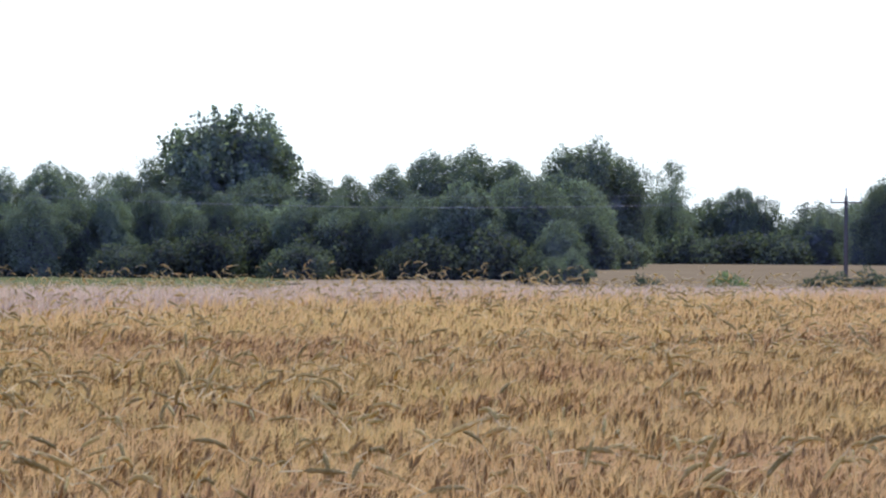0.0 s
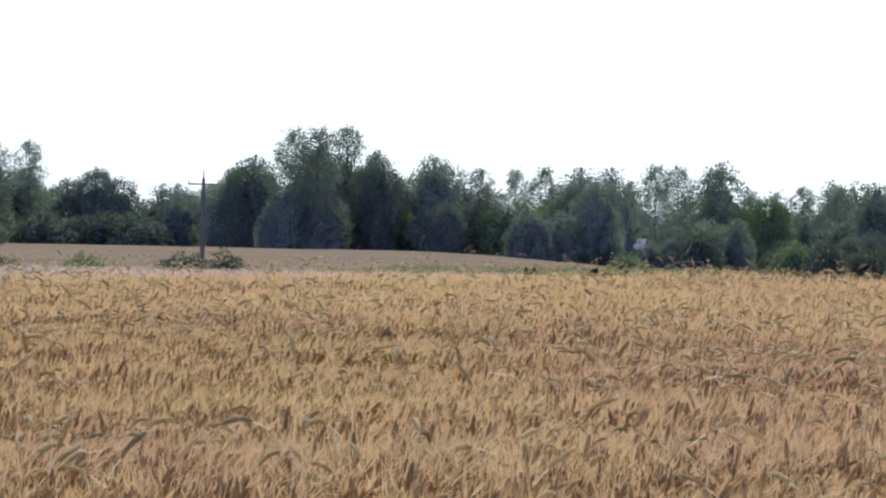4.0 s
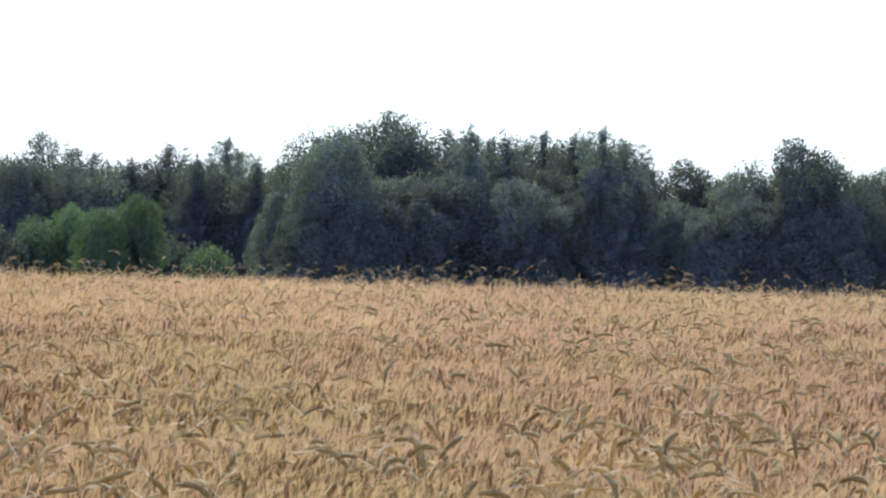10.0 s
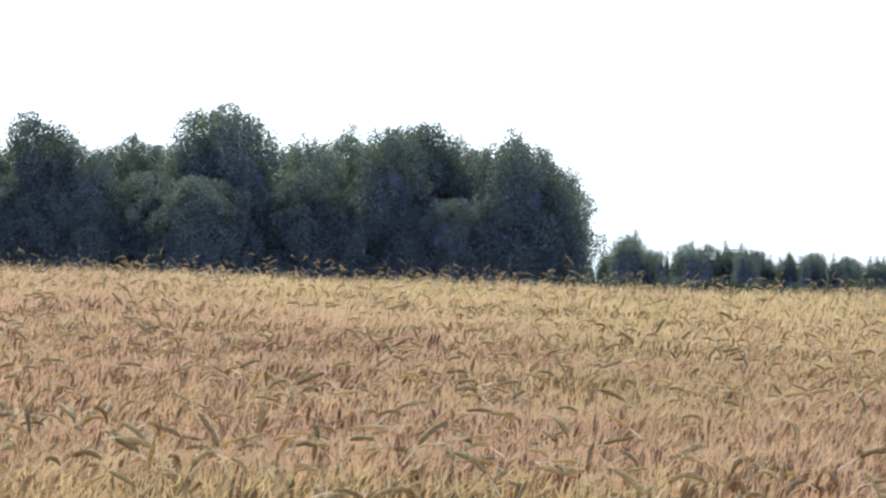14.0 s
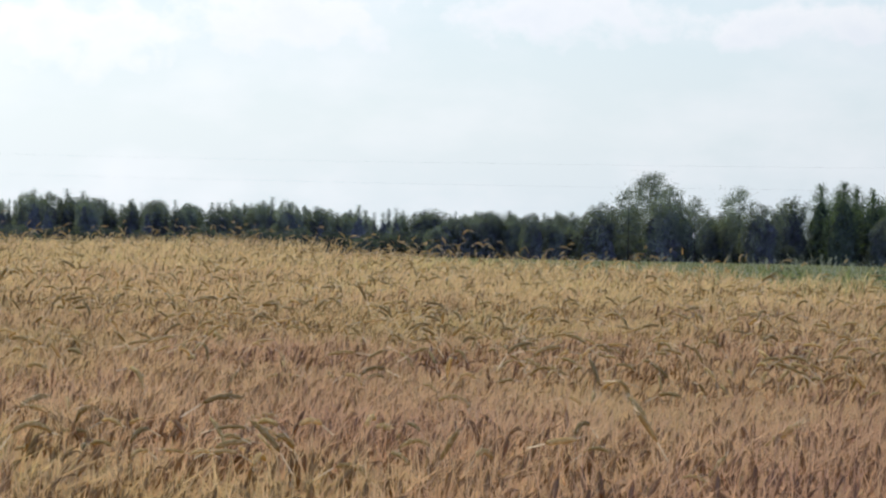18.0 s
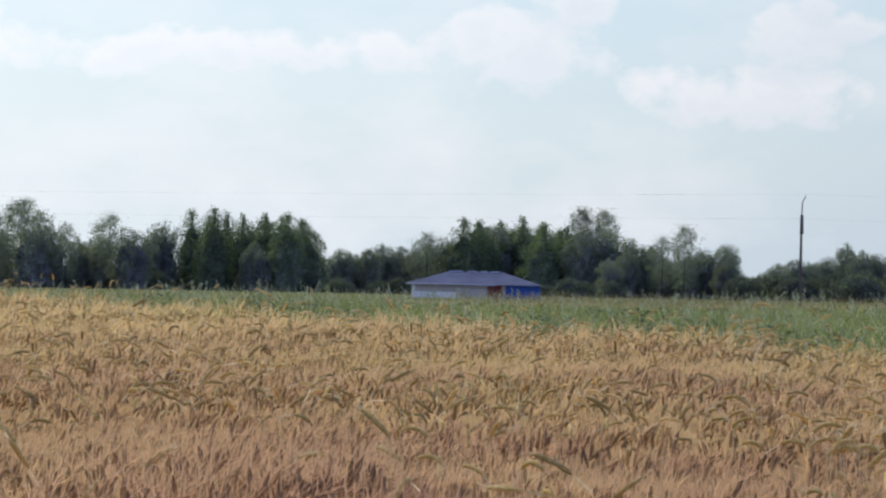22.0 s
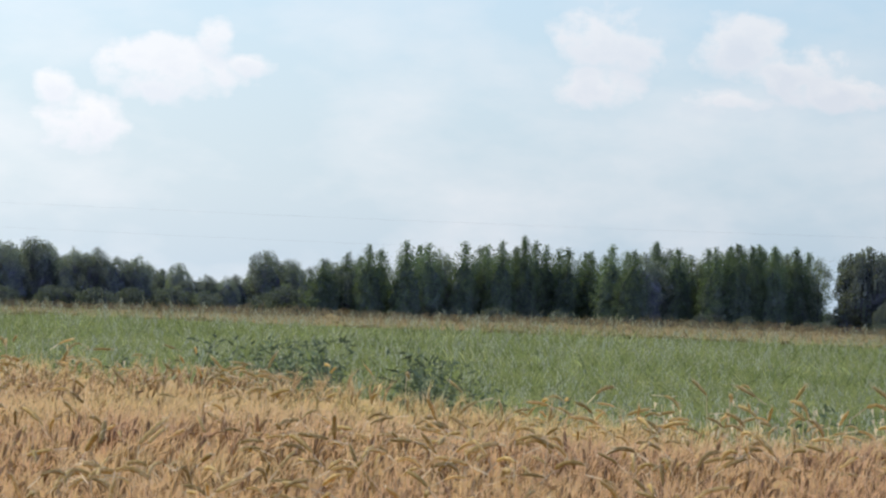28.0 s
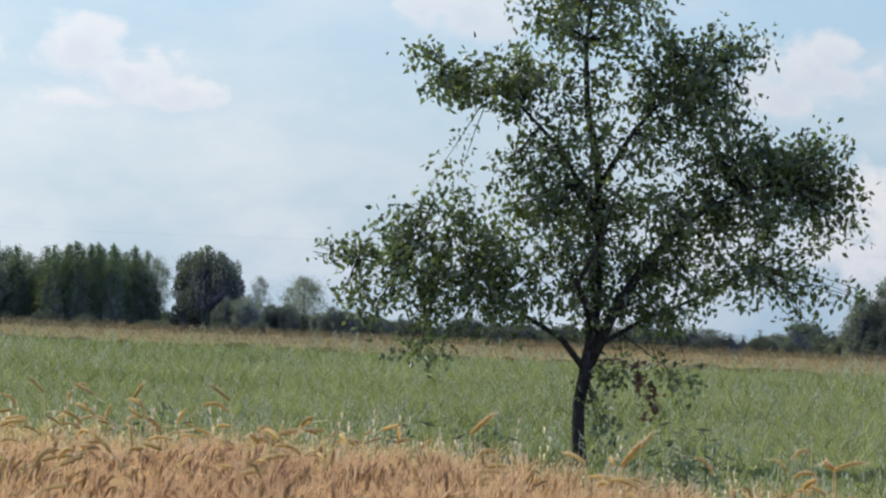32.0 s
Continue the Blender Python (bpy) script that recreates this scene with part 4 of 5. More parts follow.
DARK_WOOD = (430, [(14.6, 0.67, 0.46, "d"), (14.9, 0.83, 0.61, "d"), (15.5, 0.80, 0.42, "p"), (15.9, 0.78, 0.42, "d"), (16.2, 1.04, 0.38, "p"), (16.6, 1.06, 0.50, "d"), (17.2, 1.18, 0.46, "p"), (17.5, 1.17, 0.50, "p"), (17.9, 1.14, 0.42, "p"), (18.4, 1.06, 0.50, "d"), (18.8, 1.01, 0.50, "d"), (19.1, 1.29, 0.46, "t"), (19.5, 1.10, 0.35, "t"), (19.8, 1.03, 0.42, "p"), (20.3, 1.04, 0.46, "p"), (20.8, 1.17, 0.35, "p"), (21.2, 1.06, 0.46, "p"), (21.6, 1.27, 0.27, "p"), (22.0, 1.05, 0.46, "p"), (22.3, 1.02, 0.46, "p")])
SHRUB_BANK = (330, [(16.0, -0.25, 0.69, "b"), (16.4, -0.13, 0.77, "b"), (17.0, -0.04, 0.77, "b"), (17.3, 0.24, 0.73, "d"), (18.0, -0.13, 0.77, "b"), (18.6, 0.00, 0.84, "b"), (19.3, 0.34, 0.92, "l"), (20.2, 0.50, 0.92, "l"), (20.8, -0.02, 0.84, "b"), (21.4, -0.14, 0.54, "b"), (20.0, -0.25, 0.77, "b"), (15.4, -0.39, 0.46, "b"), (13.5, -0.20, 0.69, "b"), (13.9, -0.11, 0.61, "b"), (14.5, -0.18, 0.54, "b")])
GROVE_WEST = (400, [(22.4, 0.68, 0.69, "d"), (22.8, 1.42, 0.65, "d"), (23.1, 1.49, 0.58, "d"), (23.7, 1.67, 0.92, "d"), (24.1, 1.56, 0.65, "d"), (24.6, 1.47, 0.50, "p"), (24.9, 1.56, 0.50, "p"), (25.4, 1.50, 0.54, "p"), (25.9, 1.47, 0.50, "p"), (26.3, 1.52, 0.50, "p"), (26.7, 1.55, 0.46, "p"), (27.0, 1.33, 0.42, "p"), (22.8, 0.73, 0.84, "d"), (23.5, 0.98, 0.92, "d"), (24.3, 0.93, 0.84, "d"), (25.1, 1.03, 0.84, "d"), (25.9, 0.97, 0.84, "d"), (26.6, 0.92, 0.84, "d"), (27.2, 0.56, 0.38, "p")])
GROVE_EAST = (400, [(27.9, 1.14, 0.88, "d"), (28.3, 0.97, 0.54, "d"), (28.7, 1.17, 0.42, "d"), (29.4, 1.46, 0.92, "d"), (30.0, 1.13, 0.50, "d"), (30.4, 1.07, 0.50, "d"), (30.7, 1.23, 0.25, "p"), (31.0, 1.09, 0.73, "d"), (31.8, 1.57, 0.50, "d"), (32.1, 1.66, 0.81, "d"), (31.7, 1.19, 0.84, "d"), (31.62, 1.28, 0.30, "d"), (33.1, 1.30, 0.88, "d"), (33.6, 1.42, 0.88, "d"), (34.2, 1.39, 0.73, "d"), (34.6, 1.48, 0.42, "d"), (27.6, 0.60, 0.40, "d"), (28.9, 0.75, 0.92, "d"), (30.1, 0.71, 0.92, "d"), (31.2, 0.67, 0.92, "d"), (32.4, 0.78, 0.92, "d")])
GROVE_END = (400, [(34.2, 1.41, 0.92, "d"), (34.6, 1.42, 0.42, "d"), (35.1, 1.35, 0.50, "d"), (35.5, 1.29, 0.61, "d"), (35.9, 1.45, 0.88, "d"), (36.28, 1.23, 0.62, "d"), (36.38, 0.68, 0.58, "d"), (36.58, 0.31, 0.40, "d"), (33.4, 0.55, 0.92, "d"), (34.4, 0.51, 0.92, "d"), (35.4, 0.56, 0.92, "d"), (36.1, 0.51, 0.84, "d")])
FAR_LOW = (720, [(37.3, -0.09, 0.58, "d"), (37.5, 0.20, 0.23, "p"), (37.9, -0.05, 0.54, "d"), (38.3, 0.07, 0.38, "p"), (38.6, -0.03, 0.38, "d"), (38.9, 0.06, 0.32, "d"), (39.2, -0.03, 0.54, "d"), (39.5, -0.05, 0.46, "d"), (39.9, -0.06, 0.46, "d"), (40.2, -0.08, 0.46, "d"), (40.5, -0.03, 0.54, "d"), (40.9, -0.01, 0.50, "d"), (41.2, -0.05, 0.46, "d"), (41.5, 0.04, 0.38, "p"), (41.9, -0.02, 0.58, "d"), (42.3, -0.09, 0.54, "d"), (42.7, -0.04, 0.35, "p")])
FAR_BLUE = (1150, [(43.1, -0.11, 1.00, "d"), (43.7, -0.15, 1.00, "d"), (42.9, -0.08, 0.61, "d"), (44.2, -0.15, 0.69, "d"), (42.3, -0.13, 0.92, "d"), (45.7, -0.17, 0.69, "d")])
BIRCH_MID = (640, [(44.3, -0.10, 0.61, "d"), (44.0, -0.15, 0.54, "d"), (44.8, -0.10, 0.69, "d"), (45.1, -0.10, 0.69, "d"), (46.0, 0.08, 0.50, "d"), (46.3, 0.06, 0.50, "d"), (46.7, 0.48, 0.51, "t"), (46.4, 0.26, 0.40, "t"), (46.95, 0.33, 0.40, "t"), (46.85, 0.12, 0.5, "d"), (47.6, 0.05, 0.5, "d"), (48.2, 0.12, 0.45, "d"), (47.1, 0.18, 0.35, "d"), (47.3, 0.17, 0.27, "t"), (47.9, 0.31, 0.43, "t"), (47.7, -0.02, 0.46, "d"), (48.3, -0.03, 0.50, "d"), (48.6, 0.23, 0.38, "d"), (49.0, 0.38, 0.42, "a"), (49.3, 0.42, 0.42, "a"), (49.7, 0.34, 0.42, "a"), (50.0, 0.36, 0.42, "a"), (50.3, 0.36, 0.48, "a"), (50.5, 0.25, 0.31, "d"), (50.1, 0.03, 0.69, "d"), (45.6, -0.21, 0.54, "d")])
BARN_WOOD = (680, [(50.9, -0.11, 0.50, "d"), (51.3, -0.09, 0.46, "d"), (51.6, -0.03, 0.42, "p"), (51.9, -0.07, 0.46, "d"), (52.2, 0.13, 0.37, "t"), (52.7, 0.34, 0.50, "a"), (52.9, 0.32, 0.42, "a"), (53.2, 0.31, 0.46, "a"), (53.5, 0.38, 0.50, "a"), (53.8, 0.30, 0.50, "a"), (54.1, 0.26, 0.38, "a"), (54.3, 0.50, 0.29, "t"), (54.6, 0.48, 0.29, "t"), (54.5, 0.23, 0.73, "d"), (52.5, 0.08, 0.46, "d")])
POLE_WOOD = (660, [(55.0, 0.11, 0.42, "d"), (55.4, 0.14, 0.31, "t"), (55.7, 0.29, 0.37, "t"), (56.1, 0.06, 0.58, "d"), (56.3, -0.12, 0.35, "d"), (55.6, -0.11, 0.54, "d"), (54.8, -0.06, 0.46, "d"), (56.8, -0.28, 0.42, "d"), (57.1, -0.13, 0.50, "d"), (57.5, -0.08, 0.42, "d"), (57.9, 0.11, 0.35, "d"), (58.1, 0.02, 0.38, "d"), (58.4, -0.01, 0.46, "d"), (58.9, 0.06, 0.50, "d"), (59.2, 0.29, 0.50, "d"), (59.6, 0.20, 0.42, "d"), (60.2, 0.25, 0.50, "d")])
HEDGE_WOOD = (660, [(60.6, 0.26, 0.61, "d"), (60.9, 0.21, 0.46, "d"), (61.3, 0.14, 0.46, "d"), (61.6, 0.15, 0.46, "d"), (62.0, 0.06, 0.58, "d"), (62.6, -0.03, 0.46, "d"), (63.0, -0.16, 0.46, "d"), (63.3, -0.18, 0.38, "d"), (63.5, -0.15, 0.31, "p"), (63.9, 0.18, 0.50, "d"), (64.2, 0.08, 0.38, "d")])
ASPEN_ROW = (640, [(64.7, 0.10, 0.46, "a"), (65.0, 0.20, 0.42, "a"), (65.3, 0.32, 0.38, "a"), (65.8, 0.38, 0.42, "a"), (66.1, 0.36, 0.38, "a"), (66.6, 0.39, 0.40, "a"), (66.9, 0.37, 0.38, "a"), (67.1, 0.43, 0.32, "a"), (67.4, 0.50, 0.35, "a"), (67.7, 0.40, 0.38, "a"), (68.0, 0.36, 0.42, "a"), (68.3, 0.33, 0.38, "a"), (68.6, 0.42, 0.38, "a"), (68.9, 0.36, 0.38, "a"), (69.2, 0.47, 0.38, "a"), (69.5, 0.41, 0.42, "a"), (70.0, 0.45, 0.38, "a"), (70.3, 0.48, 0.42, "a"), (70.5, 0.47, 0.35, "a"), (70.8, 0.48, 0.37, "a")])
ASPEN_END = (640, [(69.9, 0.42, 0.42, "a"), (70.2, 0.46, 0.38, "a"), (70.6, 0.48, 0.42, "a"), (70.8, 0.41, 0.35, "a"), (71.1, 0.46, 0.38, "a"), (71.4, 0.34, 0.31, "t"), (72.10, 0.49, 0.78, "H"), (72.8, 0.13, 0.22, "t"), (73.1, -0.20, 0.38, "d"), (73.4, 0.15, 0.42, "t"), (72.5, -0.11, 0.54, "d"), (73.8, -0.22, 0.54, "d")])
FAR_RIGHT = (900, [(73.1, -0.21, 0.38, "d"), (73.4, 0.15, 0.42, "t"), (73.9, -0.26, 0.54, "d"), (74.3, -0.30, 0.54, "d"), (74.7, -0.32, 0.54, "d"), (75.1, -0.34, 0.54, "d"), (75.6, -0.28, 0.46, "d"), (76.0, -0.35, 0.54, "d"), (76.5, -0.28, 0.46, "d"), (77.0, -0.34, 0.54, "d"), (77.6, -0.31, 0.54, "d"), (78.1, -0.33, 0.54, "d"), (78.7, -0.30, 0.46, "p"), (79.2, -0.36, 0.46, "d"), (79.6, -0.30, 0.42, "d"), (80.1, -0.15, 0.29, "p"), (79.8, -0.41, 0.46, "d"), (77.8, -0.26, 0.35, "p")])
RIGHT_END = (380, [(81.0, 0.25, 0.50, "d"), (81.45, 0.49, 0.70, "d"), (82.1, 0.67, 0.95, "d"), (81.2, -0.05, 0.50, "d")])
EDGE_SHRUBS = (210, [(1.35, -0.22, 0.6, "b"), (1.66, -0.16, 0.5, "w"), (1.95, -0.34, 0.32, "b")])
WOODS = [EDGE_SHRUBS, WILLOW_BACK, WILLOW_FRONT, MID_LEFT, TALL_LEFT, FAR_TWINS, TWIN_FRONT, DARK_WOOD, SHRUB_BANK, GROVE_WEST, GROVE_EAST, GROVE_END, FAR_LOW, FAR_BLUE, BIRCH_MID, BARN_WOOD, POLE_WOOD, HEDGE_WOOD, ASPEN_ROW, ASPEN_END, FAR_RIGHT, RIGHT_END]
for d0, rows in WOODS:
    for az, top, wide, letter in rows:
        if letter == "d" and az < 15 and (az < 4 or tree_rng.random() < 0.6):
            letter = "w"
        if d0 in (720, 1150):
            for k in range(4):
                a, d = az + wide * tree_rng.uniform(-0.55, 0.55), d0 + tree_rng.uniform(-12, 12)
                height = EYE + d * math.tan(radians(top + tree_rng.uniform(-0.11, 0.03) * (1 - k % 4 // 3))) - float(ground(d * math.sin(radians(a)), d * math.cos(radians(a)))) + 0.2
                plant("f" if k % 2 else "d", a, d, height, height * tree_rng.uniform(0.42, 0.6))
            continue
        if letter == "d" and d0 == 900 and tree_rng.random() < 0.4:
            letter, wide = "f", wide * 0.75
        d = d0 + tree_rng.uniform(-8, 8)
        height = EYE + d * math.tan(radians(top)) - float(ground(d * math.sin(radians(az)), d * math.cos(radians(az)))) + 0.2
        width = max(d * math.tan(radians(wide)) * {"p": 1.5, "f": 1.5, "a": 1.45, "t": 1.55}.get(letter, 1.15), height * {"d": 0.52, "w": 0.52, "p": 0.46, "f": 0.42, "a": 0.42, "t": 0.46}.get(letter, 0.6))
        if letter == "d" and az < 22 and tree_rng.random() < 0.06:
            letter = "l"
        if letter in "dwl" and width > 0.72 * height and wide < 1.6:
            # a broad group is several trees side by side
            count = 2 if width < 1.15 * height else 3
            for k in range(count):
                shift = ((k + 0.5) / count - 0.5) * wide * 1.05
                low = height * (1.0 if k == count // 2 else tree_rng.uniform(0.84, 0.97))
                plant(letter, az + shift, d + tree_rng.uniform(-4, 4), low, max(width / count * 1.35, 0.45 * low))
        else:
            plant(letter, az, d, height, width)
        if letter in "pfa":
            plant("d" if tree_rng.random() < 0.4 else letter, az + wide * tree_rng.uniform(0.4, 0.6), d + tree_rng.uniform(4, 10), height * tree_rng.uniform(0.92, 0.98), width * 1.1)
        if letter not in "bs" and d0 < 600 and tree_rng.random() < (0.8 if 13 < az < 37 else 0.35):
            k = tree_rng.uniform(0.8, 0.95) if 13 < az < 37 else tree_rng.uniform(0.62, 0.86)
            plant("d" if letter in "ldtw" else letter, az + tree_rng.uniform(-0.5, 0.5) * wide, d + tree_rng.uniform(10, 22), height * k, width * 1.25)
# lower trees close the foot of the tall grove
for a in np.arange(22.6, 36.2, 0.29):
    d = 391 + tree_rng.uniform(-3, 3)
    height = EYE + d * math.tan(radians(tree_rng.uniform(0.30, 0.45 if abs(a - 27.35) < 0.4 else 0.85))) - float(ground(d * math.sin(radians(a)), d * math.cos(radians(a)))) + 0.2
    plant("d", a, d, height, height * tree_rng.uniform(0.62, 0.76))
for a in np.arange(36.75, 46.5, 0.12):
    rows = sorted(FAR_LOW[1])
    top = float(np.interp(a, [q[0] for q in rows], [q[1] for q in rows])) - tree_rng.uniform(0.0, 0.09)
    d = 735 + tree_rng.uniform(-8, 8)
    height = EYE + d * math.tan(radians(top)) - float(ground(d * math.sin(radians(a)), d * math.cos(radians(a))))
    plant("f" if tree_rng.random() < 0.75 else "d", a + tree_rng.uniform(-0.05, 0.05), d, height, height * tree_rng.uniform(0.45, 0.65))
# closed back rows behind the groves and the far hedge
for woods, a0, a1, back, drop in [((TWIN_FRONT, DARK_WOOD, GROVE_WEST, GROVE_EAST, GROVE_END), 14.0, 36.6, 428, 0.12), ((BARN_WOOD, POLE_WOOD, HEDGE_WOOD), 51.0, 65.0, 700, 0.07), ((TALL_LEFT, MID_LEFT), 2.6, 11.4, 505, -0.12), ((FAR_TWINS,), 11.0, 14.6, 650, -0.12)]:
    tops = [(az, top) for d0, rows in woods for az, top, wide, letter in rows]
    for a in np.arange(a0, a1, 0.42 if back < 520 else 0.25):
        near = [top for az, top in tops if abs(az - a) < (0.5 if back < 520 else 0.3)]
        if near:
            d = back + tree_rng.uniform(-5, 5)
            height = EYE + d * math.tan(radians(min(near) - drop)) - float(ground(d * math.sin(radians(a)), d * math.cos(radians(a))))
            plant("d" if tree_rng.random() < 0.5 else "p", a, d, height, height * 0.62, 1.0)
# scrub along the feet of the woods
for a0, a1, d, step, low, high in [(14, 22, 392, 0.5, 2.5, 4.5), (37.5, 47, 700, 0.35, 3, 4.5), (43, 49, 690, 0.22, 3, 4.5), (45.5, 55, 640, 0.42, 2, 3.2), (56.5, 64.5, 645, 0.4, 3, 5.0), (57, 65, 655, 0.3, 3, 4.5), (64.5, 74, 652, 0.33, 2.5, 4), (64.5, 73, 631, 0.4, 1.8, 2.8), (71, 82, 880, 0.5, 3, 6), (-6, 2, 292, 0.55, 2.5, 4.0), (3, 8.5, 458, 0.5, 2.5, 5)]:
    for a in np.arange(a0, a1, step):
        h = tree_rng.uniform(low, high)
        plant("b", a + tree_rng.uniform(-0.2, 0.2), d + tree_rng.uniform(-6, 6), h, h * tree_rng.uniform(1.3, 1.9))
# low bushes round the pole in the field
for az, d, h, w2, letter in [(5.09, 140, 1.35, 1.1, "b"), (5.45, 141, 1.3, 1.2, "b"), (5.82, 139, 1.5, 1.05, "b"), (3.85, 143, 1.3, 1.2, "s"), (2.7, 146, 1.2, 1.0, "b"), (2.95, 147, 1.0, 0.5, "b"), (11.24, 330, 1.85, 2.7, "s"), (12.22, 400, 5.2, 3.0, "b"), (13.5, 330, 3.9, 2.2, "s"), (13.9, 330, 3.1, 2.5, "s"), (21.42, 300, 3.4, 2.8, "s")]:
    plant(letter, az, d, h + 0.25, w2 * 1.25)
for base, unused in fresh.items():
    if unused:
        for o in (*base.children_recursive, base):
            bpy.data.objects.remove(o)


# ---- the small tree beside the barley ----
TREE = at(77.26, 38.0)
tree = new("pear_tree")
tree.location = TREE
tagged(tree, "small leafy tree with a crooked dark trunk beside the barley", "tree")
RIGHT = Vector((math.cos(radians(77.26)), -math.sin(radians(77.26)), 0))
BACK = Vector((math.sin(radians(77.26)), math.cos(radians(77.26)), 0))


def limb_at(pts):
    return [RIGHT * x + BACK * y + Vector((0, 0, z)) for x, y, z in pts]


BRANCHING = {
    "trunk": ([(0.02, 0, -0.1), (0, 0, 0.1), (-0.04, 0, 0.4), (-0.05, 0.02, 0.72), (0.0, 0.02, 1.0), (0.03, 0, 1.2)], [0.09, 0.07, 0.058, 0.056, 0.062, 0.066]),
    "main": ([(0.03, 0, 1.15), (0.07, 0.05, 1.6), (0.08, 0.1, 2.2), (0.04, 0.12, 2.8), (-0.08, 0.1, 3.4), (-0.12, 0.1, 4.0), (0.0, 0.1, 4.8)], [0.06, 0.05, 0.045, 0.038, 0.03, 0.02, 0.006]),
    "right": ([(0.04, 0, 1.1), (0.25, -0.1, 1.6), (0.5, -0.15, 2.0), (0.85, -0.2, 2.4), (1.35, -0.2, 2.7), (2.0, -0.1, 2.85)], [0.055, 0.05, 0.04, 0.03, 0.02, 0.006]),
    "left": ([(-0.02, 0, 1.05), (-0.25, 0.1, 1.32), (-0.6, 0.15, 1.5), (-1.1, 0.15, 1.75), (-1.7, 0.1, 1.9), (-2.5, 0.0, 1.99)], [0.034, 0.026, 0.022, 0.017, 0.011, 0.003]),
    "right_low": ([(0.1, 0, 1.25), (0.5, 0.2, 1.5), (0.95, 0.3, 1.7), (1.3, 0.3, 1.9), (1.7, 0.2, 2.15)], [0.026, 0.02, 0.015, 0.01, 0.003]),
    "left_high": ([(0.06, 0.08, 2.4), (-0.3, 0.0, 3.0), (-0.7, 0.0, 3.4), (-1.2, 0.0, 3.65), (-1.6, 0.0, 3.8)], [0.028, 0.022, 0.015, 0.01, 0.003]),
    "right_high": ([(0.06, 0.1, 2.7), (0.35, 0.0, 3.2), (0.7, -0.05, 3.6), (1.0, 0, 3.8), (1.3, 0, 3.9)], [0.03, 0.022, 0.016, 0.01, 0.003]),
    "back": ([(0.05, 0.05, 1.5), (0.1, 0.5, 2.0), (0.0, 0.9, 2.5), (0.1, 1.2, 3.0)], [0.03, 0.025, 0.016, 0.004]),
    "front": ([(0.05, -0.05, 1.4), (-0.1, -0.5, 1.8), (0.1, -0.9, 2.2), (0.2, -1.2, 2.6)], [0.03, 0.025, 0.016, 0.004]),
}
limb_points, limb_of, limb_parts = [], {}, {}
for key, (pts, radii) in BRANCHING.items():
    line = limb_at(pts)
    limb_parts[key] = part("trunk" if key == "trunk" else "limb", tube(line, radii, 10 if key == "trunk" else 7), M_BARK, tree)
    if key != "trunk":
        for a, b in zip(line, line[1:]):
            for t in (0.0, 0.5):
                limb_points.append(a.lerp(b, t))
                limb_of[len(limb_points) - 1] = key
# leafy boughs: sideways, depth, height, half width, half height, leaves
BOUGHS_LOW = [(-1.75, 0.0, 1.68, 0.55, 0.36, 400), (-2.3, 0, 1.95, 0.30, 0.07, 60), (-1.55, 0.1, 1.12, 0.24, 0.26, 120), (-1.2, 0.0, 1.75, 0.5, 0.42, 400), (-1.42, 0, 2.38, 0.36, 0.3, 230), (-1.6, 0, 3.78, 0.12, 0.1, 24), (-1.75, 0, 2.15, 0.24, 0.14, 60), (-0.35, 0, 4.15, 0.4, 0.25, 140),
              (-0.55, 0, 1.85, 0.5, 0.45, 420), (0.1, 0.0, 1.8, 0.55, 0.42, 430), (0.75, 0, 1.75, 0.45, 0.42, 380), (1.35, 0, 1.85, 0.45, 0.3, 200), (1.85, 0, 1.75, 0.4, 0.24, 120), (2.42, 0, 1.65, 0.22, 0.06, 40), (2.0, 0, 1.4, 0.1, 0.18, 25), (-0.7, 0, 1.4, 0.35, 0.16, 90), (0.5, 0, 1.45, 0.5, 0.14, 110)]
BOUGHS_MID = [(-0.85, 0, 2.35, 0.35, 0.3, 240), (-0.4, 0, 2.35, 0.45, 0.38, 340), (0.15, 0, 2.35, 0.5, 0.35, 330), (0.7, 0, 2.35, 0.45, 0.4, 360), (1.25, 0, 2.4, 0.4, 0.32, 260), (-0.5, 0, 2.85, 0.38, 0.24, 130), (0.0, 0, 2.85, 0.4, 0.3, 170), (0.75, 0, 2.9, 0.38, 0.3, 260), (-0.2, 0, 3.3, 0.36, 0.28, 150), (1.2, 0, 3.0, 0.42, 0.36, 380)]
BOUGHS_HIGH = [(-1.55, 0, 3.66, 0.18, 0.10, 40), (-1.3, 0, 3.42, 0.24, 0.18, 110), (-0.95, 0, 3.5, 0.4, 0.22, 230), (-0.8, 0, 3.15, 0.22, 0.2, 60), (-0.55, 0, 3.65, 0.4, 0.28, 230), (0.0, 0, 3.95, 0.6, 0.36, 360), (0.4, 0, 3.45, 0.45, 0.32, 260), (0.8, 0, 3.8, 0.5, 0.36, 380), (1.0, 0, 3.4, 0.4, 0.24, 220), (1.35, 0, 3.95, 0.3, 0.12, 60),
               (1.6, 0, 2.85, 0.42, 0.32, 320), (2.0, 0, 2.75, 0.4, 0.34, 360), (2.25, 0, 2.4, 0.26, 0.34, 180), (1.75, 0, 2.3, 0.4, 0.3, 230), (2.1, 0, 3.15, 0.16, 0.18, 50), (0.2, 0.1, 4.65, 0.65, 0.45, 380), (0.2, 0, 0.5, 0.16, 0.34, 60), (0.95, -0.1, 0.92, 0.25, 0.10, 40), (0.35, 0, 0.98, 0.25, 0.14, 40)]
lr = np.random.default_rng(9)
leaf_c, leaf_n, twigs = [], [], []
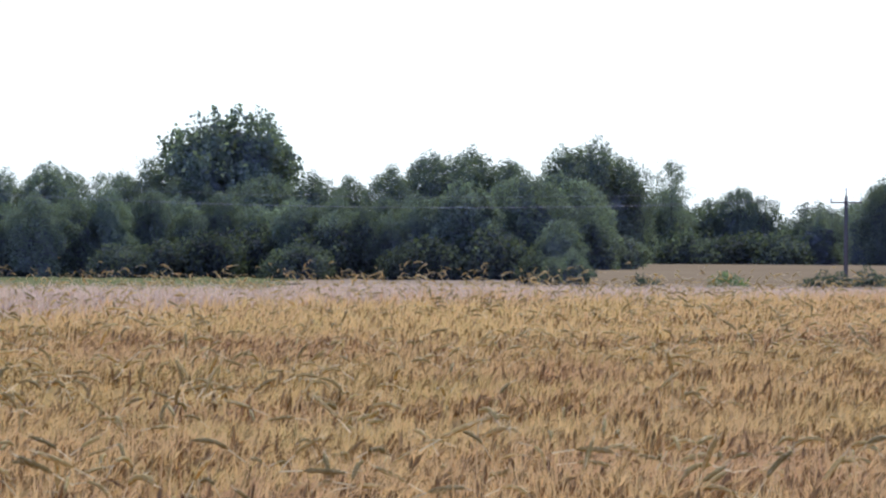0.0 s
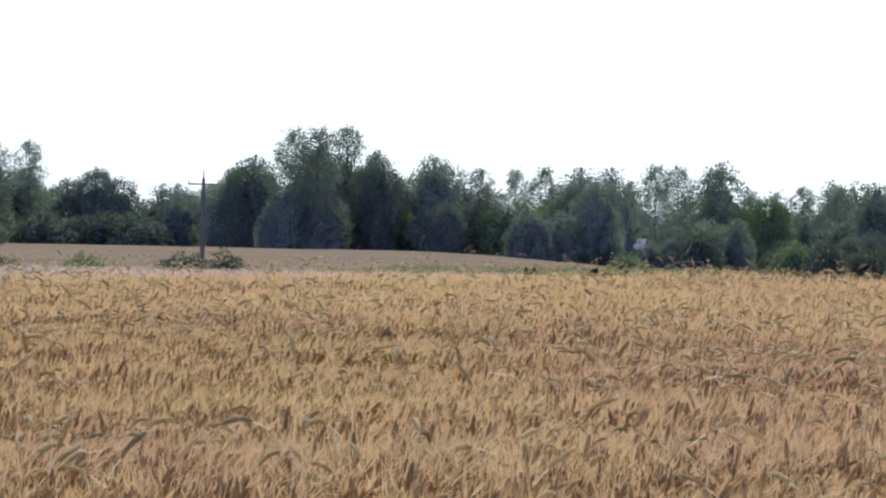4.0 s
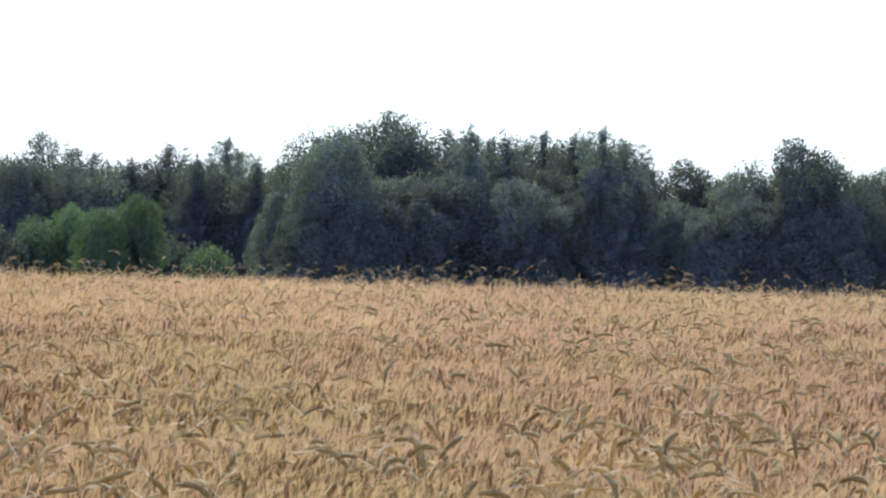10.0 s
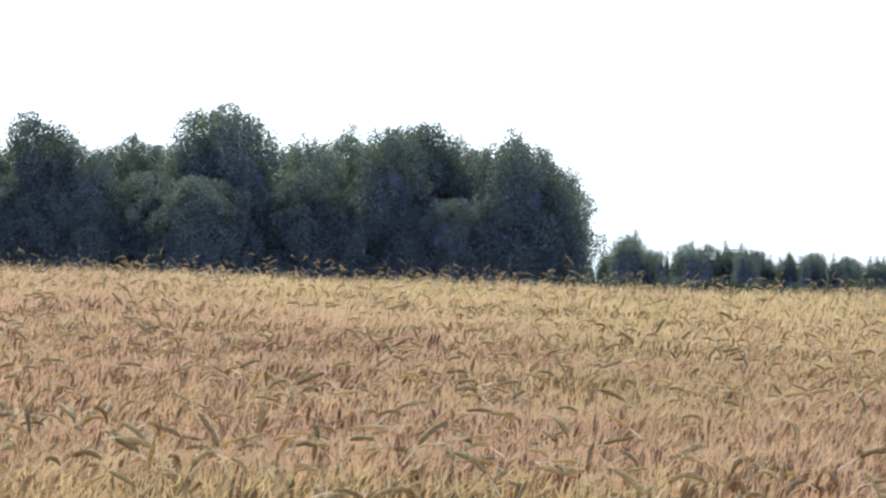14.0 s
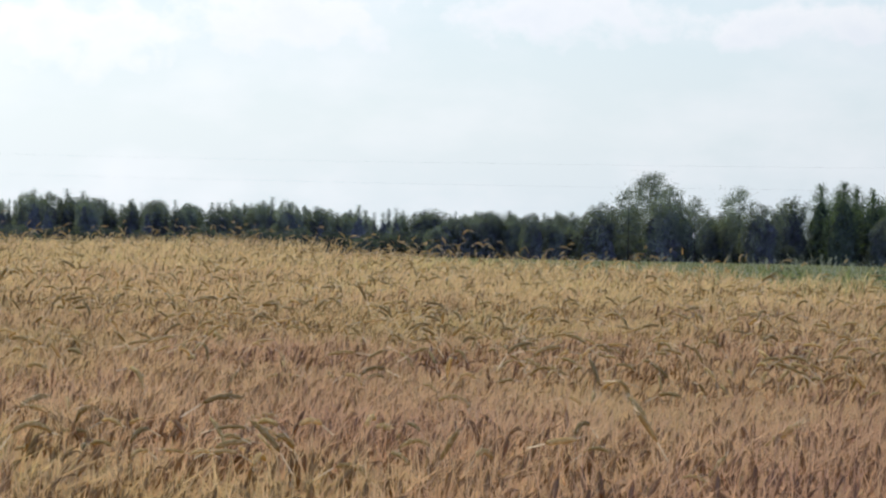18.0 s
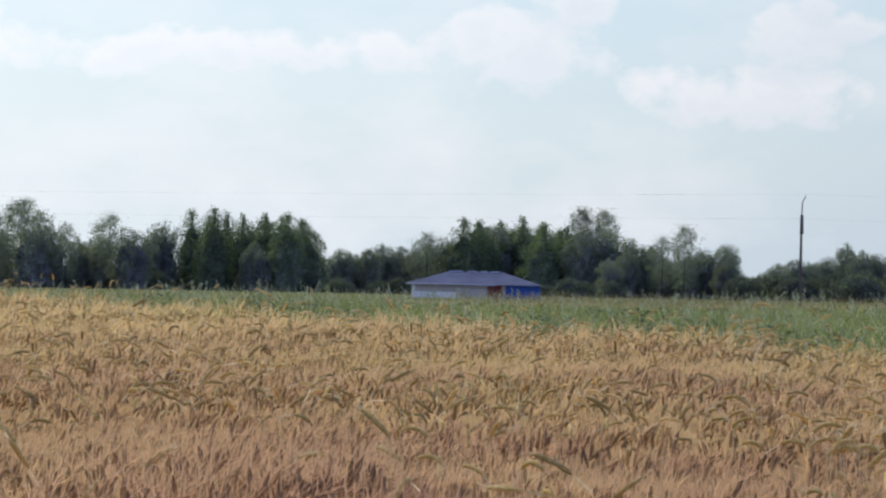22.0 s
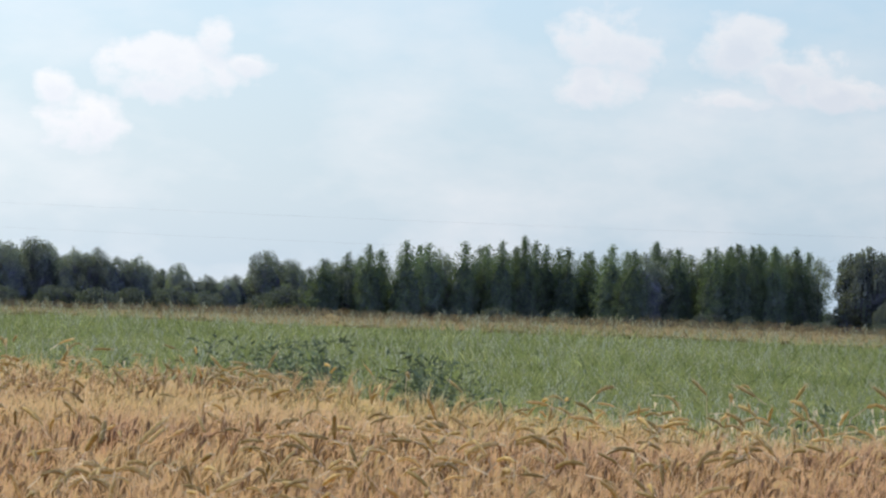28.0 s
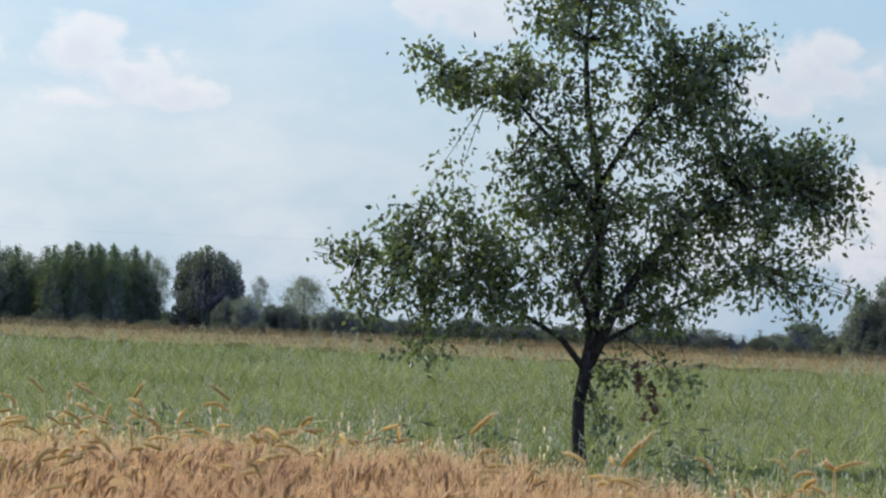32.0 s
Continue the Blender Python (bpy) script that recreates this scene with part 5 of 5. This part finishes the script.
for bx, by, bz, rx, rz, n in BOUGHS_LOW + BOUGHS_MID + BOUGHS_HIGH:
    n, bz = int(n * 2.75), bz + 0.1 * (bz > 1.3)
    centre = RIGHT * bx + BACK * by + Vector((0, 0, bz))
    start = min(limb_points, key=lambda p: (p - centre).length)
    rx, rz = rx * 1.2, rz * 1.22
    sprays = max(4, n // 26)
    for _ in range(sprays):
        w = lr.normal(size=3)
        w *= lr.random() ** 0.4 / np.linalg.norm(w)
        tip = centre + RIGHT * (w[0] * rx) + BACK * (w[1] * max(rx, 0.45)) + Vector((0, 0, w[2] * rz))
        root = min(limb_points, key=lambda p: (p - tip).length) if lr.random() < 0.6 else start
        if (tip - root).length > 1.3:
            root = root.lerp(tip, 0.4)
        mid = root.lerp(tip, 0.5) + Vector((0, 0, 0.06 * lr.normal()))
        twigs.append((root, mid, tip, limb_of[min(range(len(limb_points)), key=lambda k: (limb_points[k] - root).length)]))
        for _ in range(n // sprays):
            t = lr.random() ** 0.28
            p = (root.lerp(mid, t * 2) if t < 0.5 else mid.lerp(tip, t * 2 - 1)) + Vector(lr.normal(0, 0.07, 3))
            leaf_c.append(p[:])
            q = lr.normal(size=3) + np.array([0, 0, 0.5])
            leaf_n.append(q / np.linalg.norm(q))


def leaf_blades(c, nrm, size, rng):
    """Pointed leaves folded along the midrib: six corners, four triangles."""
    n = len(c)
    a = np.cross(nrm, rng.normal(size=(n, 3)))
    a[:, 2] -= 0.6
    a /= np.linalg.norm(a, axis=1, keepdims=True)
    b = np.cross(nrm, a)
    s = size * rng.uniform(0.7, 1.25, (n, 1))
    v = np.stack([c, c + a * s * 0.45 + b * s * 0.30 + nrm * s * 0.1, c + a * s, c + a * s * 0.45 - b * s * 0.30 + nrm * s * 0.1, c + a * s * 0.5 - nrm * s * 0.03], 1)
    f = np.array([[0, 4, 1], [4, 2, 1], [0, 3, 4], [3, 2, 4]])[None] + (np.arange(n) * 5)[:, None, None]
    return v.reshape(-1, 3), f.reshape(-1, 3)


M_WITHERED = material("dry_leaves", [(0.13, 0.075, 0.045), (0.22, 0.13, 0.07)], scale=6.0, fine=30.0, island=0.4, translucent=0.3)
M_PEAR = material("pear_leaves", [(0.066, 0.079, 0.038), (0.112, 0.132, 0.058), (0.19, 0.208, 0.092)], gloss=0.5, rough=0.36, scale=1.5, fine=20.0, island=0.6, translucent=0.42, seen_through=(1.5, 1.7, 0.8))
v, f = leaf_blades(np.array(leaf_c), np.array(leaf_n), 0.070, lr)
part("crown", numpy_mesh("crown", v, f, (M_PEAR,)), M_PEAR, tree, "glossy dark green leaves with gaps")
dead = limb_at([(0.08, -0.05, 1.12), (0.3, -0.1, 1.14), (0.46, -0.1, 1.06), (0.55, -0.1, 0.86), (0.62, -0.1, 0.66)])
fall = np.array([dead[k].lerp(dead[k + 1], u)[:] for k, u in zip(lr.integers(2, 4, 70), lr.random(70))]) + lr.normal(0, 0.045, (70, 3))
v, f = leaf_blades(fall, lr.normal(size=(70, 3)) + np.array([0, 0, 0.3]), 0.065, lr)
part("withered_leaves", numpy_mesh("withered_leaves", v, f, (M_WITHERED,)), M_WITHERED, tree, "withered reddish-brown leaves")
part("dead_branch", tube(dead, [0.008, 0.007, 0.006, 0.005, 0.002], 5), M_WITHERED, tree, "broken reddish-brown dead branch")
for key, holder in limb_parts.items():
    bmt, some = bmesh.new(), False
    for root, mid, tip, owner in twigs:
        if owner != key:
            continue
        t = tube([root, mid, tip], [0.008, 0.005, 0.002], 3)
        me = bpy.data.meshes.new("tmp")
        t.to_mesh(me)
        t.free()
        bmt.from_mesh(me)
        bpy.data.meshes.remove(me)
        some = True
    if some:
        tagged(part("twig_spray", bmt, M_BARK, holder), kind="stuff")
    else:
        bmt.free()


# ---- power lines ----
def power_pole(az, d, height, cross):
    p = at(az, d)
    base = new("power_pole")
    base.location = p
    tagged(base, "weathered wooden power pole with porcelain insulators", "pole", "power poles")
    part("mast", tube([(0, 0, -0.3), (0, 0, height * 0.5), (0, 0, height)], [0.125, 0.11, 0.085], 10), M_POLE, base)
    rr = Vector((math.cos(radians(az)), -math.sin(radians(az)), 0))
    tops = []
    if cross:
        holder = part("crossarm", tube([rr * -0.8 + Vector((0, 0, height - 0.3)), rr * 0.8 + Vector((0, 0, height - 0.3))], 0.045, 4), M_POLE, base)
        spots = [rr * -0.75 + Vector((0, 0, height - 0.26)), rr * 0.75 + Vector((0, 0, height - 0.26)), Vector((0, 0, height + 0.25))]
        part("spike", tube([(0, 0, height - 0.1), (0, 0, height + 0.28)], [0.05, 0.03], 5), M_POLE, base)
    else:
        holder = part("bracket", tube([(0, 0, height - 0.2), rr * 0.05 + Vector((0, 0, height + 1.1)), rr * 0.28 + Vector((0, 0, height + 1.5))], [0.05, 0.045, 0.04], 5), M_POLE, base)
        part("clamp", tube([Vector((0, 0, height - 1.4)) + rr * 0.03, Vector((0, 0, height + 0.1)) + rr * 0.03], [0.15, 0.12], 8), M_POLE, base)
        spots = [rr * 0.28 + Vector((0, 0, height + 1.5)), rr * -0.1 + Vector((0, 0, height - 0.4))]
    for s in spots:
        part("insulator", tube([s, s + Vector((0, 0, 0.08)), s + Vector((0, 0, 0.1)), s + Vector((0, 0, 0.2))], [0.025, 0.05, 0.04, 0.02], 8), M_PORCELAIN, holder, "white porcelain insulator")
        tops.append(p + s + Vector((0, 0, 0.2)))
    return tops


def wire(a, b, sag, radius):
    pts = [a.lerp(b, t) - Vector((0, 0, sag * 4 * t * (1 - t))) for t in np.linspace(0, 1, 17)]
    bm = tube(pts, radius, 4)
    me = bpy.data.meshes.new("power_line")
    bm.to_mesh(me)
    bm.free()
    me.materials.append(M_WIRE)
    tagged(new("power_line", me), "thin sagging aluminium power line between poles", "cable", "power lines")


d1 = 215.0
top1 = EYE + d1 * math.tan(radians(0.65)) - float(ground(d1 * math.sin(radians(5.46)), d1 * math.cos(radians(5.46))))
pole_a = power_pole(5.46, d1, top1 - 0.25, True)
pole_0 = power_pole(-9.0, 205.0, top1 + 0.25, True)
d2 = 330.0
h2 = EYE + d2 * math.tan(radians(0.747)) - float(ground(d2 * math.sin(radians(57.27)), d2 * math.cos(radians(57.27))))
pole_b = power_pole(57.27, d2, h2 - 1.6, False)
pole_c = power_pole(31.0, 450.0, h2 + 0.4, False)
pole_d = power_pole(84.0, 330.0, h2 - 1.6, False)
for a, b in zip(pole_0, pole_a):
    wire(a, b, 0.9, 0.006)
for a, b in list(zip(pole_c, pole_b)) + list(zip(pole_b, pole_d)):
    wire(a, b, 0.8, 0.0028)


# ---- the barn ----
def block(bm, x0, x1, y0, y1, z0, z1):
    vs = [bm.verts.new((x, y, z)) for z in (z0, z1) for x, y in ((x0, y0), (x1, y0), (x1, y1), (x0, y1))]
    for q in ((3, 2, 1, 0), (4, 5, 6, 7), (0, 1, 5, 4), (1, 2, 6, 5), (2, 3, 7, 6), (3, 0, 4, 7)):
        bm.faces.new([vs[i] for i in q])
    return bm


BARN_D = 380.0
barn = new("barn")
bp = at(52.87, BARN_D)
eaves = EYE + BARN_D * math.tan(radians(-0.535)) - bp.z
ridge = EYE + BARN_D * math.tan(radians(-0.375)) - bp.z
barn.matrix_basis = Matrix.Translation(bp) @ Matrix.Rotation(-radians(52.87), 4, "Z")
tagged(barn, "low grey barn with a blue-grey sheet roof and a blue cover", "barn")
L = BARN_D * math.tan(radians(1.76)) / 2
part("wall", block(bmesh.new(), -L * 0.97, L * 0.97, -3.0, 3.0, -0.3, eaves), M_WALL, barn, "stained grey rendered wall")
bm = bmesh.new()
lo = [bm.verts.new(v) for v in ((-L - 0.4, -3.6, eaves - 0.05), (L + 0.1, -3.6, eaves - 0.05), (L + 0.1, 3.6, eaves - 0.05), (-L - 0.4, 3.6, eaves - 0.05))]
hi = [bm.verts.new(v) for v in ((-L * 0.42, 0, ridge), (L * 0.42, 0, ridge))]
for q in ((lo[0], lo[1], hi[1], hi[0]), (lo[1], lo[2], hi[1]), (lo[2], lo[3], hi[0], hi[1]), (lo[3], lo[0], hi[0]), (lo[3], lo[2], lo[1], lo[0])):
    bm.faces.new(q)
part("roof", bm, M_ROOF, barn, "blue-grey hipped sheet roof")
for i, (a, b) in enumerate([(-0.42, -0.2), (-0.12, 0.02), (0.08, 0.18), (0.24, 0.38)]):
    part("ridge_sheet", block(bmesh.new(), L * a, L * b, -0.22, 0.22, ridge - 0.05, ridge + 0.08), M_RIDGE, barn, "faded pale ridge sheet")
part("plinth", block(bmesh.new(), -L * 0.97 - 0.03, -L * 0.3, -3.04, -3.0, -0.3, eaves - 0.75), M_WHITE, barn, "white lower wall")
part("corner_board", block(bmesh.new(), -L * 0.97 - 0.05, -L * 0.97 + 0.25, -3.05, -2.7, -0.3, eaves - 0.1), M_WHITE, barn)
part("door", block(bmesh.new(), L * 0.18, L * 0.42, -3.08, -3.0, -0.3, eaves - 0.1), M_RED, barn, "dark red board door")
part("cover", block(bmesh.new(), L * 0.46, L * 0.99, -3.10, -2.95, -0.3, eaves - 0.08), M_BLUE, barn, "bright blue tarpaulin cover")
part("gutter", tube([(-L - 0.4, -3.65, eaves - 0.06), (L * 0.3, -3.65, eaves - 0.09)], 0.06, 6), M_RIDGE, barn, "pale gutter")

# the white goal frame in the meadow, and a roof behind the bushes
goal = new("goal_frame")
gp = at(12.12, 300)
goal.matrix_basis = Matrix.Translation(gp) @ Matrix.Rotation(-radians(12.12), 4, "Z")
tagged(goal, "white metal goal frame standing in the meadow", "goal")
gh = EYE + 300 * math.tan(radians(-0.42)) - gp.z
part("post", tube([(-0.72, 0, -0.1), (-0.72, 0, gh)], 0.02, 8), M_RIDGE, goal)
part("post", tube([(0.72, 0, -0.1), (0.72, 0, gh)], 0.02, 8), M_RIDGE, goal)
part("crossbar", tube([(-0.76, 0, gh), (0.76, 0, gh)], 0.02, 8), M_RIDGE, goal)
house = new("house")
hp = at(11.32, 520)
house.matrix_basis = Matrix.Translation(hp) @ Matrix.Rotation(-radians(20), 4, "Z")
tagged(house, "small grey-roofed house half hidden behind bushes", "house")
ht = EYE + 520 * math.tan(radians(-0.12)) - hp.z
part("wall", block(bmesh.new(), -1.4, 1.4, -2.5, 2.5, -0.2, ht - 1.6), M_WALL, house)
bm = bmesh.new()
lo = [bm.verts.new(v) for v in ((-1.6, -2.9, ht - 1.7), (1.6, -2.9, ht - 1.7), (1.6, 2.9, ht - 1.7), (-1.6, 2.9, ht - 1.7))]
hi = [bm.verts.new(v) for v in ((-1.6, 0, ht), (1.6, 0, ht))]
for q in ((lo[0], lo[1], hi[1], hi[0]), (lo[1], lo[2], hi[1]), (lo[2], lo[3], hi[0], hi[1]), (lo[3], lo[0], hi[0]), (lo[3], lo[2], lo[1], lo[0])):
    bm.faces.new(q)
part("roof", bm, M_ROOF, house, "blue-grey pitched roof")
